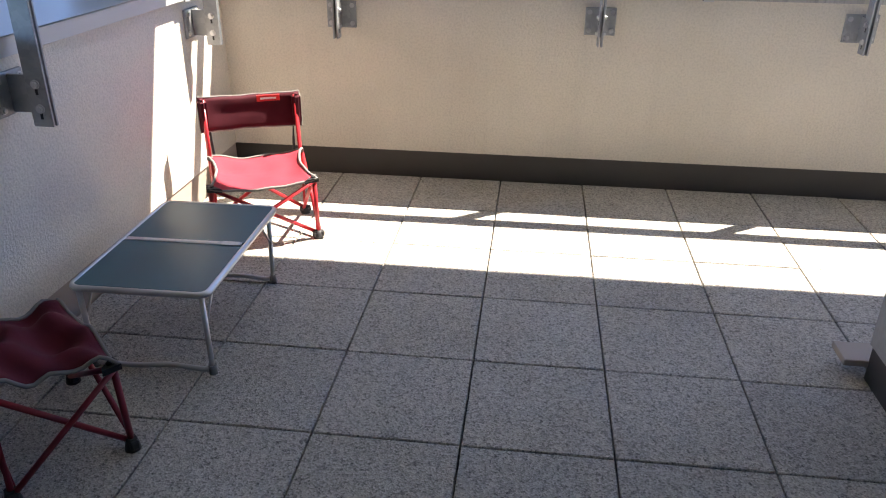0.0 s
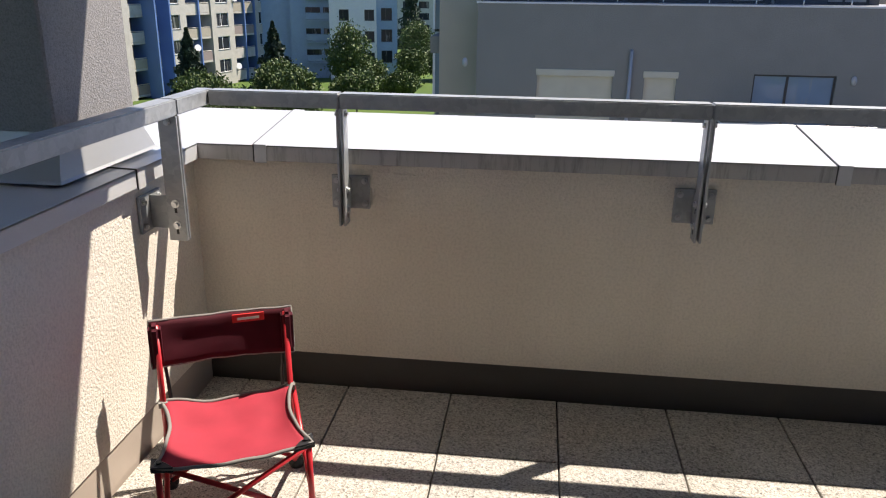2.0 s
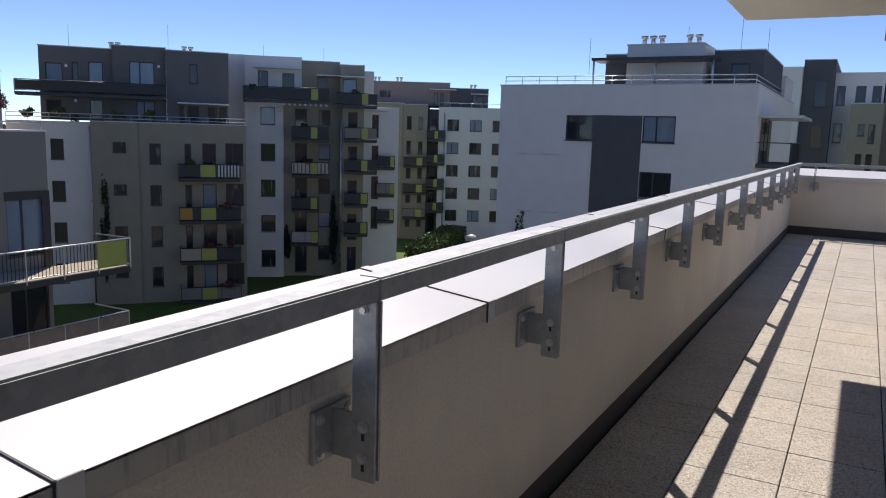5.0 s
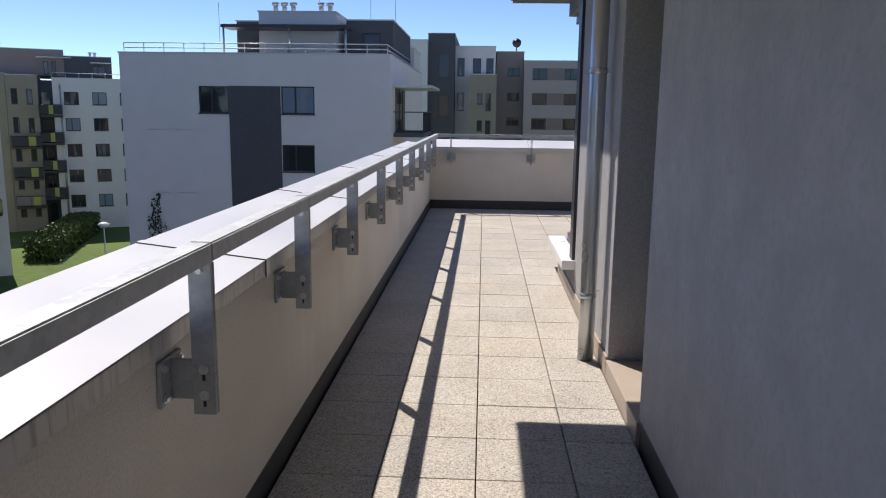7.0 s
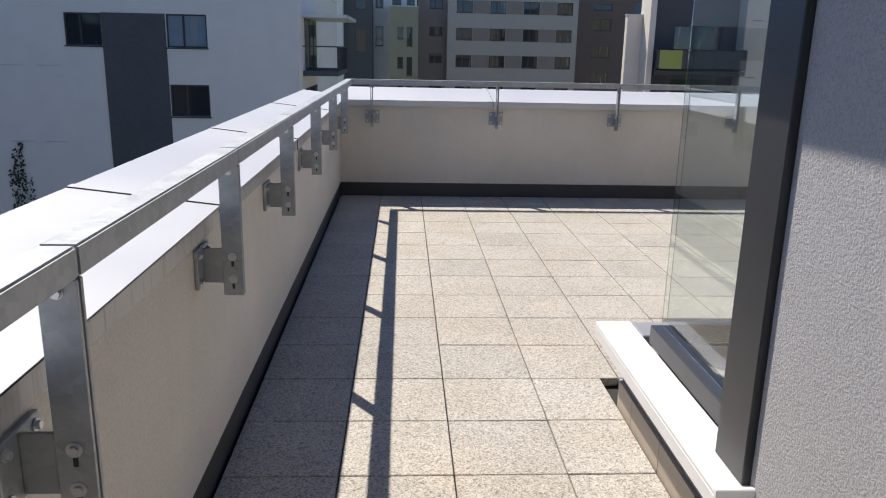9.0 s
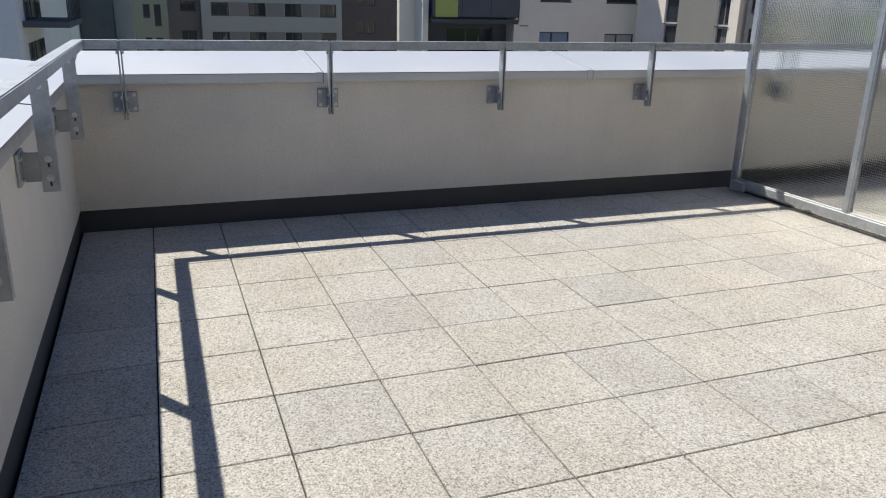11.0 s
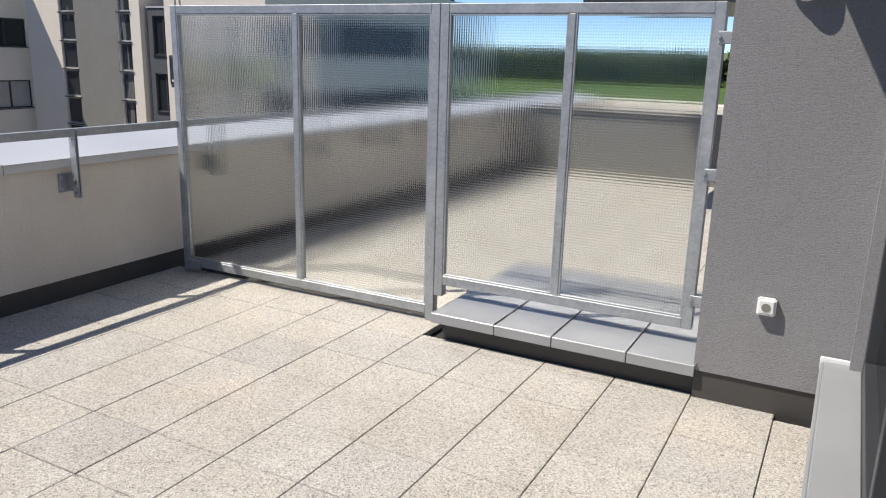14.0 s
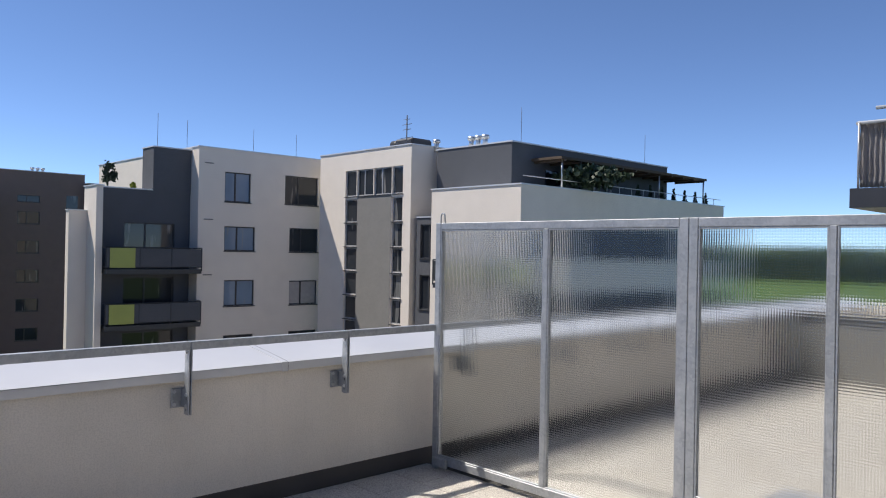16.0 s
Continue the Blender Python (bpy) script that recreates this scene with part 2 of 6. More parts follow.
# backrest cloth darkened: the railing's shadow on it is put into the colour
M_BACK_SHADE = plain("shadowed_maroon_polyester", (0.07, 0.008, 0.016), 0.75, 0, 0.2, 14, 420, 0.0006, 0.25)
M_PIPING = plain("grey_webbing", (0.22, 0.21, 0.20), 0.85, 0, 0.1)
M_TABLE = plain("slate_blue_laminate", (0.032, 0.112, 0.145), 0.42, 0.0, 0.16, 5, 120)
M_ALU = plain("brushed_aluminium", (0.60, 0.61, 0.62), 0.36, 0.85, 0.06, 8, 90)
M_LABEL = plain("paper_label", (0.75, 0.74, 0.70), 0.6, 0, 0.05)
M_TAG = plain("red_woven_tag", (0.62, 0.02, 0.02), 0.6, 0, 0.05)
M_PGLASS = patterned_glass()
M_GLASS = clear_glass()
M_LAMP = plain("opal_lamp_cover", (0.78, 0.76, 0.72), 0.35, 0, 0.05, 9)
M_GRASS = grass_material()
M_BOUNCE = plain("bounce_yard_concrete", (0.30, 0.285, 0.265), 0.9, 0, 0.1, 0.5, 12)
M_ASPH = plain("asphalt", (0.055, 0.055, 0.058), 0.9, 0, 0.15, 0.4, 20)


# ---- mesh helpers ----
def add_frame(bm, xs, zs, holes, y0, y1):
    """One welded frame: a grid of cells in x and z, with holes (column, row) left out."""
    cells = {(i, j) for i in range(len(xs) - 1) for j in range(len(zs) - 1)} - set(holes)
    made = {}

    def v(i, j, y):
        if (i, j, y) not in made:
            made[(i, j, y)] = bm.verts.new((xs[i], y, zs[j]))
        return made[(i, j, y)]

    for i, j in cells:
        bm.faces.new((v(i, j, y0), v(i + 1, j, y0), v(i + 1, j + 1, y0), v(i, j + 1, y0)))
        bm.faces.new((v(i, j + 1, y1), v(i + 1, j + 1, y1), v(i + 1, j, y1), v(i, j, y1)))
        for di, dj, a, b in ((-1, 0, (0, 0), (0, 1)), (1, 0, (1, 1), (1, 0)), (0, -1, (1, 0), (0, 0)), (0, 1, (0, 1), (1, 1))):
            if (i + di, j + dj) not in cells:
                p, q = (i + a[0], j + a[1]), (i + b[0], j + b[1])
                bm.faces.new((v(*p, y0), v(*q, y0), v(*q, y1), v(*p, y1)))
    return bm


def add_box(bm, lo, hi, bevel=0.0, m=None, seg=1):
    size = [b - a for a, b in zip(lo, hi)]
    mid = [(a + b) / 2 for a, b in zip(lo, hi)]
    mat = Matrix.Translation(mid) @ Matrix.Diagonal((*size, 1))
    made = bmesh.ops.create_cube(bm, size=1, matrix=(m @ mat) if m else mat)["verts"]
    if bevel:
        edges = {e for v in made for e in v.link_edges}
        bmesh.ops.bevel(bm, geom=list(edges), offset=bevel, segments=seg, affect="EDGES")
    return bm


def add_tube(bm, points, r, seg=10, closed=False):
    """A round tube along a polyline."""
    pts = [Vector(p) for p in points]
    rings = []
    n = len(pts)
    for i, p in enumerate(pts):
        if closed:
            d = pts[(i + 1) % n] - pts[i - 1]
        else:
            d = pts[min(i + 1, n - 1)] - pts[max(i - 1, 0)]
        q = d.to_track_quat("Z", "Y")
        rad = r[i] if isinstance(r, (list, tuple)) else r
        rings.append([bm.verts.new(p + q @ Vector((rad * math.cos(a), rad * math.sin(a), 0)))
                      for a in (2 * math.pi * k / seg for k in range(seg))])
    pairs = list(zip(rings, rings[1:]))
    if closed:
        pairs.append((rings[-1], rings[0]))
    for a, b in pairs:
        for k in range(seg):
            f = bm.faces.new((a[k], a[(k + 1) % seg], b[(k + 1) % seg], b[k]))
            f.smooth = True
    if not closed:
        bm.faces.new(rings[0][::-1])
        bm.faces.new(rings[-1])
    return bm


def arc_path(points, radius, steps=5):
    """A polyline with its corners rounded."""
    pts = [Vector(p) for p in points]
    out = [pts[0]]
    for a, b, c in zip(pts, pts[1:], pts[2:]):
        u, w = (a - b), (c - b)
        r = min(radius, u.length * 0.49, w.length * 0.49)
        s, e = b + u.normalized() * r, b + w.normalized() * r
        for k in range(steps + 1):
            f = k / steps
            out.append(s * (1 - f) ** 2 + b * 2 * f * (1 - f) + e * f * f)
    out.append(pts[-1])
    return out


def add_disc(bm, centre, axis, r, h, seg=12):
    c, a = Vector(centre), Vector(axis).normalized()
    return add_tube(bm, [c, c + a * h], r, seg)


def mesh_of(name, bm, material):
    me = bpy.data.meshes.new(name)
    bmesh.ops.recalc_face_normals(bm, faces=bm.faces)
    bm.to_mesh(me)
    bm.free()
    me.materials.append(material)
    return me


def part(name, bm, material, parent=None, label=""):
    ob = new(name, mesh_of(name, bm, material))
    if parent is not None:
        ob.parent = parent
    return tagged(ob, label) if label else ob


def thing(name, label, category, group="", kind="", m=None):
    ob = new(name)
    ob.empty_display_size = 0.1
    if m is not None:
        ob.matrix_world = m
    return tagged(ob, label, category, group, kind)


def box_ob(name, lo, hi, material, parent=None, bevel=0.0, label=""):
    return part(name, add_box(bmesh.new(), lo, hi, bevel), material, parent, label)


def structure(name, lo, hi, material, label, category, bevel=0.0):
    return tagged(box_ob(name, lo, hi, material, None, bevel), label, category, kind="structure")


# ---- terrace: plan ----
XL, XR = -0.15, 14.77          # inner faces of the end parapets
YF = -1.53                     # facade beside the walkway
XE = 10.12                     # facade towards the wide end of the terrace
YB, XB = -4.45, 10.80          # wall beside the glass screen, and its corner
YG = -4.77                     # glass screen
SKIRT = 0.134
TOP = 0.90                     # parapet under its coping

# ground far below, and the building under the terrace
ground = bmesh.new()
bmesh.ops.create_grid(ground, x_segments=2, y_segments=2, size=1500, matrix=Matrix.Translation((0, 0, -10.5)))
tagged(part("ground", ground, M_GRASS), "green mown lawn around the apartment houses", "ground", kind="structure")
structure("building_below", (-6, -22, -10.4), (15.34, 0.385, -0.42), M_GREY, "grey rendered storeys under the terrace", "building")
structure("terrace_slab", (-0.9, -15.8, -0.42), (15.32, 0.37, -0.045), M_BED, "dark bedding under the terrace paving", "floor slab")

# parapets: long wall, two end walls
structure("wall_north", (XL - 0.0, 0.0, SKIRT), (XR, 0.38, TOP), M_CREAM, "cream rendered terrace parapet wall", "wall")
structure("wall_west", (XL - 0.40, -7.0, SKIRT), (XL, 0.38, TOP), M_CREAM, "cream rendered parapet wall beside the table", "wall")
structure("wall_east", (XR, -15.5, SKIRT), (XR + 0.56, 0.38, TOP), M_CREAM, "cream rendered parapet wall at the terrace end", "wall")
structure("wall_south", (10.8, -16.2, 0), (XR + 0.56, -15.5, TOP), M_CREAM, "cream rendered parapet beyond the glass screen", "wall")
structure("baseboard_north", (XL - 0.3, 0.012, -0.04), (XR + 0.3, 0.3, SKIRT), M_SKIRT, "dark sheet metal upstand below the parapet render", "baseboard")
structure("baseboard_west", (XL - 0.3, -7.0, -0.04), (XL - 0.008, 0.011, SKIRT), M_PLINTH, "grey beige upstand below the parapet render", "baseboard")
structure("baseboard_east", (XR + 0.008, -15.4, -0.04), (XR + 0.3, 0.011, SKIRT), M_SKIRT, "dark sheet metal upstand at the terrace end", "baseboard")


def coping(name, axis, a0, a1, inner, outer, z_out, joints, label):
    """Folded sheet-metal capping in lengths, falling towards the terrace, with fascias and seam covers."""
    cap = thing(name, label, "coping", kind="structure")
    s = 1 if outer > inner else -1
    z_in = 0.943

    def prism(p, q, t0, t1, grow=0.0):
        """A sloped sheet from p to q along the wall."""
        bm = bmesh.new()
        c = [(inner - s * grow, z_in + t0), (outer + s * grow, z_out + t0), (outer + s * grow, z_out + t1), (inner - s * grow, z_in + t1)]
        ends = []
        for v in (p, q):
            ends.append([bm.verts.new((v, o, z) if axis == 0 else (o, v, z)) for o, z in c])
        bm.faces.new(ends[0])
        bm.faces.new(ends[1][::-1])
        for k in range(4):
            bm.faces.new((ends[0][k], ends[1][k], ends[1][(k + 1) % 4], ends[0][(k + 1) % 4]))
        return bm

    def fascia(bm, p, q, side, z, drop, off, t):
        lo, hi = sorted((side + off, side + off + t))
        add_box(bm, (p, lo, z - drop) if axis == 0 else (lo, p, z - drop), (q, hi, z) if axis == 0 else (hi, q, z), 0.0012)

    ends = [a0] + joints + [a1]
    for p, q in zip(ends, ends[1:]):
        sheet = part("cap_sheet", prism(p + 0.002, q - 0.002, -0.005, 0.0), M_COPE, cap)
        bm = bmesh.new()
        fascia(bm, p + 0.002, q - 0.002, inner, z_in - 0.0005, 0.055, 0, s * 0.004)
        part("fascia", bm, M_FASCIA if axis == 0 else M_COPE, sheet, "rain-streaked folded edge" if axis == 0 else "")
        bm = bmesh.new()
        fascia(bm, p + 0.002, q - 0.002, outer, z_out - 0.0005, 0.07, 0, -s * 0.004)
        part("fascia", bm, M_FASCIA, sheet)
    for j in joints:
        bm = prism(j - 0.022, j + 0.022, 0.0005, 0.004, 0.001)
        fascia(bm, j - 0.022, j + 0.022, inner, z_in + 0.004, 0.066, -s * 0.0045, s * 0.004)
        part("seam_cover", bm, M_COPE, cap)
        bm = prism(j - 0.026, j - 0.0225, 0.0003, 0.0038, 0.0008)
        fascia(bm, j - 0.026, j - 0.0225, inner, z_in + 0.003, 0.063, -s * 0.0042, s * 0.004)
        part("seam_joint", bm, M_BLACK, cap)
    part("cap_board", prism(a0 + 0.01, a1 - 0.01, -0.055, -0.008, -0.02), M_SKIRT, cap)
    return cap


coping("trim_north", 0, XL - 0.44, XR + 0.60, -0.042, 0.42, 0.995, [0.12, 2.06, 3.455, 5.75, 7.64, 9.64, 11.44, 13.4], "pale grey sheet metal coping on the long parapet")
coping("trim_east", 1, -15.5, -0.046, XR - 0.042, XR + 0.60, 1.035, [-11.6, -9.6, -7.6, -5.6, -3.42, -1.464], "pale grey sheet metal coping on the end parapet")
coping("trim_west", 1, -7.0, -0.046, XL + 0.042, XL - 0.44, 0.960, [-4.4, -2.4, -0.45], "pale grey sheet metal coping beside the table")

# ---- railing ----
RAIL_Z0, RAIL_Z1 = 1.090, 1.140


def bracket_post(name):
    """Two flat bars clamped on a plate bracket, with bolts; local y points into the wall, the wall face is y = 0."""
    post = thing(name, "galvanised steel railing post bolted to the parapet", "railing post", "railing posts")
    plate = part("wall_plate", add_box(bmesh.new(), (-0.066, -0.013, 0.722), (0.070, -0.001, 0.842), 0.002), M_GALV, post)
    for x, z in ((-0.048, 0.742), (-0.048, 0.822), (0.052, 0.742), (0.052, 0.822)):
        b = add_disc(bmesh.new(), (x, -0.013, z), (0, -1, 0), 0.011, 0.004, 12)
        add_disc(b, (x, -0.017, z), (0, -1, 0), 0.0075, 0.007, 6)
        part("anchor_bolt", b, M_STEEL, plate)
    fin = add_box(bmesh.new(), (-0.004, -0.105, 0.728), (0.004, -0.013, 0.836), 0.0015)
    part("fin", fin, M_GALV, post)
    for x0, x1 in ((-0.012, -0.0045), (0.0045, 0.012)):
        part("flat_bar", add_box(bmesh.new(), (x0, -0.132, 0.690), (x1, -0.072, 1.089), 0.0012), M_GALV, post)
    for z in (0.742, 0.812, 1.07):
        for s in (-1, 1):
            b = add_disc(bmesh.new(), (s * 0.012, -0.102, z), (s, 0, 0), 0.013 if z < 1 else 0.010, 0.003, 14)
            add_disc(b, (s * 0.015, -0.102, z), (s, 0, 0), 0.008, 0.007, 6)
            part("clamp_bolt", b, M_STEEL, post)
            if z < 1:
                part("slot", add_box(bmesh.new(), (s * 0.0125 - 0.0006, -0.106, z - 0.030), (s * 0.0125 + 0.0006, -0.098, z - 0.012)), M_BLACK, post)
    return post


first = bracket_post("railing_post")
first.matrix_world = pose(0.430, 0.0, 0)
NORTH = [0.430, 1.610, 2.715, 3.825, 4.96, 6.04, 7.19, 8.36, 9.50, 10.64, 11.79, 12.915, 14.05]
EAST = [-0.315, -1.52, -2.70, -3.89, -5.14, -6.35, -7.56, -8.77, -9.98, -11.2, -12.4]
WEST = [-0.355, -1.60, -2.80, -4.0]
for x in NORTH[1:]:
    copy_thing(first, pose(x, 0.0, 0))
for y in EAST:
    copy_thing(first, pose(XR, y, 0, 0, 0, -90))
for y in WEST:
    copy_thing(first, pose(XL, y, 0, 0, 0, 90))


def handrail(name, a, b, breaks, axis, label):
    """A hollow rectangular rail in lengths, butted over the posts."""
    rail = thing(name, label, "handrail")
    ends = [a] + breaks + [b]
    for p, q in zip(ends, ends[1:]):
        if axis == 0:
            lo, hi = (p + 0.0015, -0.133, RAIL_Z0), (q - 0.0015, -0.073, RAIL_Z1)
        elif name == "handrail_east":
            lo, hi = (XR - 0.133, p + 0.0015, RAIL_Z0), (XR - 0.073, q - 0.0015, RAIL_Z1)
        else:
            lo, hi = (XL + 0.073, p + 0.0015, RAIL_Z0), (XL + 0.133, q - 0.0015, RAIL_Z1)
        part("rail_length", add_box(bmesh.new(), lo, hi, 0.004, None, 2), M_GALV, rail)
    return rail


handrail("handrail_north", XL + 0.134, XR - 0.134, NORTH, 0, "galvanised rectangular handrail along the long parapet")
handrail("handrail_east", -13.0, -0.0735, sorted(EAST), 1, "galvanised rectangular handrail at the terrace end")
handrail("handrail_west", -6.0, -0.0735, sorted(WEST), 1, "galvanised rectangular handrail beside the table")

# ---- building beside the walkway ----
def facade_piece(name, lo, hi, mat=None, label="grey rendered facade beside the walkway"):
    return structure(name, lo, hi, mat or M_GREY, label, "wall")


facade_piece("wall_pier", (2.365, -4.6, 0.115), (6.41, YF, 2.36), M_PIER, "smooth trowelled grey facade beside the walkway")
facade_piece("wall_recess_side", (7.30, -4.6, 0.115), (8.98, YF, 2.48), M_PALE)
M_HDARKR = plaster("charcoal_render", (0.37, 0.375, 0.385), 95.0, 0.002, 0.06)
structure("trim_recess", (7.292, YF - 0.22, 0.1), (7.299, YF - 0.006, 2.25), M_HDARKR, "charcoal painted side of the door recess", "trim")
facade_piece("wall_recess_head", (6.41, -2.3, 2.25), (7.295, YF - 0.02, 2.36))
facade_piece("wall_under_window", (8.98, -4.6, 0.115), (XE, YF, 0.295))
facade_piece("wall_over_window", (8.98, -4.6, 2.30), (XE, YF, 2.48))
facade_piece("wall_window_back", (8.2, -4.45, 0.295), (8.9, -2.4, 2.3))
facade_piece("wall_window_end", (8.9, YB, 0.295), (XE, -4.36, 2.30))
facade_piece("wall_screen_side", (2.40, -9.0, 0.15), (XB, YB - 0.001, 5.6), None, "rough grey rendered wall beside the glass screen")
facade_piece("upper_storey", (-6, -9.0, 2.72), (9.0, -1.2, 5.6), None, "grey rendered upper storey")
structure("baseboard_screen_side", (XE + 0.003, YB - 0.4, -0.04), (XB - 0.004, YB - 0.012, 0.15), M_SKIRT, "dark metal upstand below the grey wall", "baseboard")
structure("baseboard_pier", (2.372, -4.6, -0.04), (6.405, YF - 0.006, 0.115), M_SKIRT, "dark metal upstand below the grey pier", "baseboard")
base = thing("baseboard_walkway", "beige ceramic plinth tiles along the facade", "baseboard", kind="structure")
x = 7.30
while x < XE - 0.05:
    x2 = min(x + 0.33, XE + 0.012)
    part("plinth_tile", add_box(bmesh.new(), (x + 0.002, YF - 0.2, -0.04), (x2 - 0.002, YF + 0.012, 0.113), 0.0015), M_PLINTH, base)
    x = x2
y = YF - 0.2
while y > YB + 0.05:
    y2 = max(y - 0.33, YB)
    part("plinth_tile", add_box(bmesh.new(), (XE - 0.2, y2 + 0.002, -0.04), (XE + 0.012, y - 0.002, 0.113), 0.0015), M_PLINTH, base)
    y = y2
# loggia behind the start
structure("wall_loggia_back", (-0.9, -5.2, 0), (2.40, -4.9, 2.36), M_GREY, "grey rendered back wall of the covered seating corner", "wall")
# slabs overhead
structure("ceiling_loggia", (-0.75, -5.2, 2.37), (7.89, -0.07, 2.40), M_CEIL, "cream underside of the balcony above", "ceiling")
structure("balcony_above", (-0.75, -5.2, 2.40), (7.89, -0.05, 2.62), M_PALE, "pale rendered edge of the balcony above", "ceiling slab")
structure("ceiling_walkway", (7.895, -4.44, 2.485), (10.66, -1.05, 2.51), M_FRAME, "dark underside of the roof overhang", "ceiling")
structure("roof_overhang", (7.895, -9.0, 2.51), (10.68, -1.03, 2.70), M_PALE, "pale rendered roof overhang above the window", "ceiling slab")

# pillar standing on the west parapet
blk = thing("rendered_pillar", "square grey rendered pillar on the parapet with metal flashing", "pillar", kind="structure")
part("pillar_shaft", add_box(bmesh.new(), (-0.46, -0.665, 0.95), (-0.215, -0.245, 2.368), 0.006), M_GREY, blk)
fl = bmesh.new()
low_ring = [fl.verts.new((x, y, 0.957)) for x, y in ((-0.49, -0.735), (-0.175, -0.735), (-0.175, -0.190), (-0.49, -0.190))]
foot_ring = [fl.verts.new((x, y, 0.964)) for x, y in ((-0.485, -0.725), (-0.183, -0.725), (-0.183, -0.198), (-0.485, -0.198))]
mid_ring = [fl.verts.new((x, y, 1.045)) for x, y in ((-0.468, -0.676), (-0.205, -0.676), (-0.205, -0.235), (-0.468, -0.235))]
top_ring = [fl.verts.new((x, y, 1.085)) for x, y in ((-0.464, -0.670), (-0.211, -0.670), (-0.211, -0.240), (-0.464, -0.240))]
for r0, r1 in ((low_ring, foot_ring), (foot_ring, mid_ring), (mid_ring, top_ring)):
    for k in range(4):
        fl.faces.new((r0[k], r0[(k + 1) % 4], r1[(k + 1) % 4], r1[k]))
fl.faces.new(low_ring[::-1])
fl.faces.new(top_ring)
part("flashing", fl, M_SILLG, blk, "pale sheet metal flashing round the foot")

# ---- door in the recess ----
door = thing("door_1", "anthracite framed glass terrace door with closed blind", "door", kind="structure")
dy = YF - 0.22
frame_bm = add_box(bmesh.new(), (6.41, dy - 0.06, 0.10), (6.49, dy, 2.25), 0.004)
add_box(frame_bm, (7.215, dy - 0.06, 0.10), (7.295, dy, 2.25), 0.004)
add_box(frame_bm, (6.49, dy - 0.06, 2.17), (7.215, dy, 2.25), 0.004)
add_box(frame_bm, (6.49, dy - 0.06, 0.10), (7.215, dy, 0.17), 0.004)
part("door_frame", frame_bm, M_DOOR, door)
leaf = add_box(bmesh.new(), (6.50, dy - 0.05, 0.18), (6.58, dy + 0.015, 2.16), 0.004)
add_box(leaf, (7.125, dy - 0.05, 0.18), (7.205, dy + 0.015, 2.16), 0.004)
add_box(leaf, (6.58, dy - 0.05, 2.08), (7.125, dy + 0.015, 2.16), 0.004)
add_box(leaf, (6.58, dy - 0.05, 0.18), (7.125, dy + 0.015, 0.27), 0.004)
leaf_ob = part("door_leaf", leaf, M_DOOR, door)
part("pane", add_box(bmesh.new(), (6.58, dy - 0.03, 0.27), (7.125, dy - 0.022, 2.08)), M_GLASS, leaf_ob)
hb = add_box(bmesh.new(), (7.152, dy + 0.015, 1.09), (7.178, dy + 0.021, 1.21), 0.003)
add_box(hb, (7.158, dy + 0.021, 1.10), (7.172, dy + 0.026, 1.20), 0.004)
part("door_handle", hb, M_ALU, leaf_ob, "pale metal door handle")
for k in range(24):
    part("blind_slat", add_box(bmesh.new(), (6.51, dy - 0.10, 0.25 + k * 0.08), (7.195, dy - 0.095, 0.322 + k * 0.08)), M_ALU, door)
structure("door_sill_1", (6.41, dy - 0.1, -0.04), (7.295, YF + 0.012, 0.098), M_PLINTH, "beige tiled threshold of the terrace door", "threshold", 0.004)
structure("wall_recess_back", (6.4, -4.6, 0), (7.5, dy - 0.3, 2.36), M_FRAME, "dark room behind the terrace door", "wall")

# ---- corner window and sill ----
win = thing("window_1", "large corner window with anthracite frame", "window", kind="structure")
fb = bmesh.new()
for lo, hi in (((8.984, YF - 0.13, 0.335), (9.16, YF + 0.022, 2.30)), 
               ((9.06, YF - 0.13, 0.335), (XE - 0.13, YF - 0.05, 0.41)), ((9.06, YF - 0.13, 2.22), (XE - 0.13, YF - 0.05, 2.30)),
               ((XE - 0.13, -4.36, 0.335), (XE - 0.05, -4.28, 2.30)), ((XE - 0.13, -2.98, 0.335), (XE - 0.05, -2.90, 2.30)),
               ((XE - 0.13, -4.28, 0.335), (XE - 0.05, YF - 0.13, 0.41)), ((XE - 0.13, -4.28, 2.22), (XE - 0.05, YF - 0.13, 2.30))):
    add_box(fb, lo, hi, 0.003)
part("window_frame", fb, M_FRAME, win)
part("pane", add_box(bmesh.new(), (9.06, YF - 0.10, 0.41), (XE - 0.13, YF - 0.094, 2.22)), M_GLASS, win)
part("pane", add_box(bmesh.new(), (XE - 0.10, -4.28, 0.41), (XE - 0.094, YF - 0.13, 2.22)), M_GLASS, win)
sb = add_box(bmesh.new(), (8.955, YF - 0.05, 0.298), (XE + 0.12, YF + 0.10, 0.334), 0.004)
add_box(sb, (8.955, YF + 0.085, 0.270), (XE + 0.12, YF + 0.101, 0.32), 0.003)
add_box(sb, (8.948, YF - 0.05, 0.272), (8.966, YF + 0.103, 0.345), 0.003)
part("window_sill", sb, M_SILL, win, "white metal window sill")
sb = add_box(bmesh.new(), (XE - 0.05, -4.42, 0.300), (XE + 0.105, YF - 0.051, 0.334), 0.004)
add_box(sb, (XE + 0.105, -4.42, 0.285), (XE + 0.12, YF - 0.051, 0.330), 0.003)
part("window_sill", sb, M_SILLG, win, "grey sheet metal window sill")
sb = add_box(bmesh.new(), (XE - 0.05, -4.436, 0.29), (XE + 0.122, -4.421, 0.352), 0.003)
part("sill_end", sb, M_SILL, win)

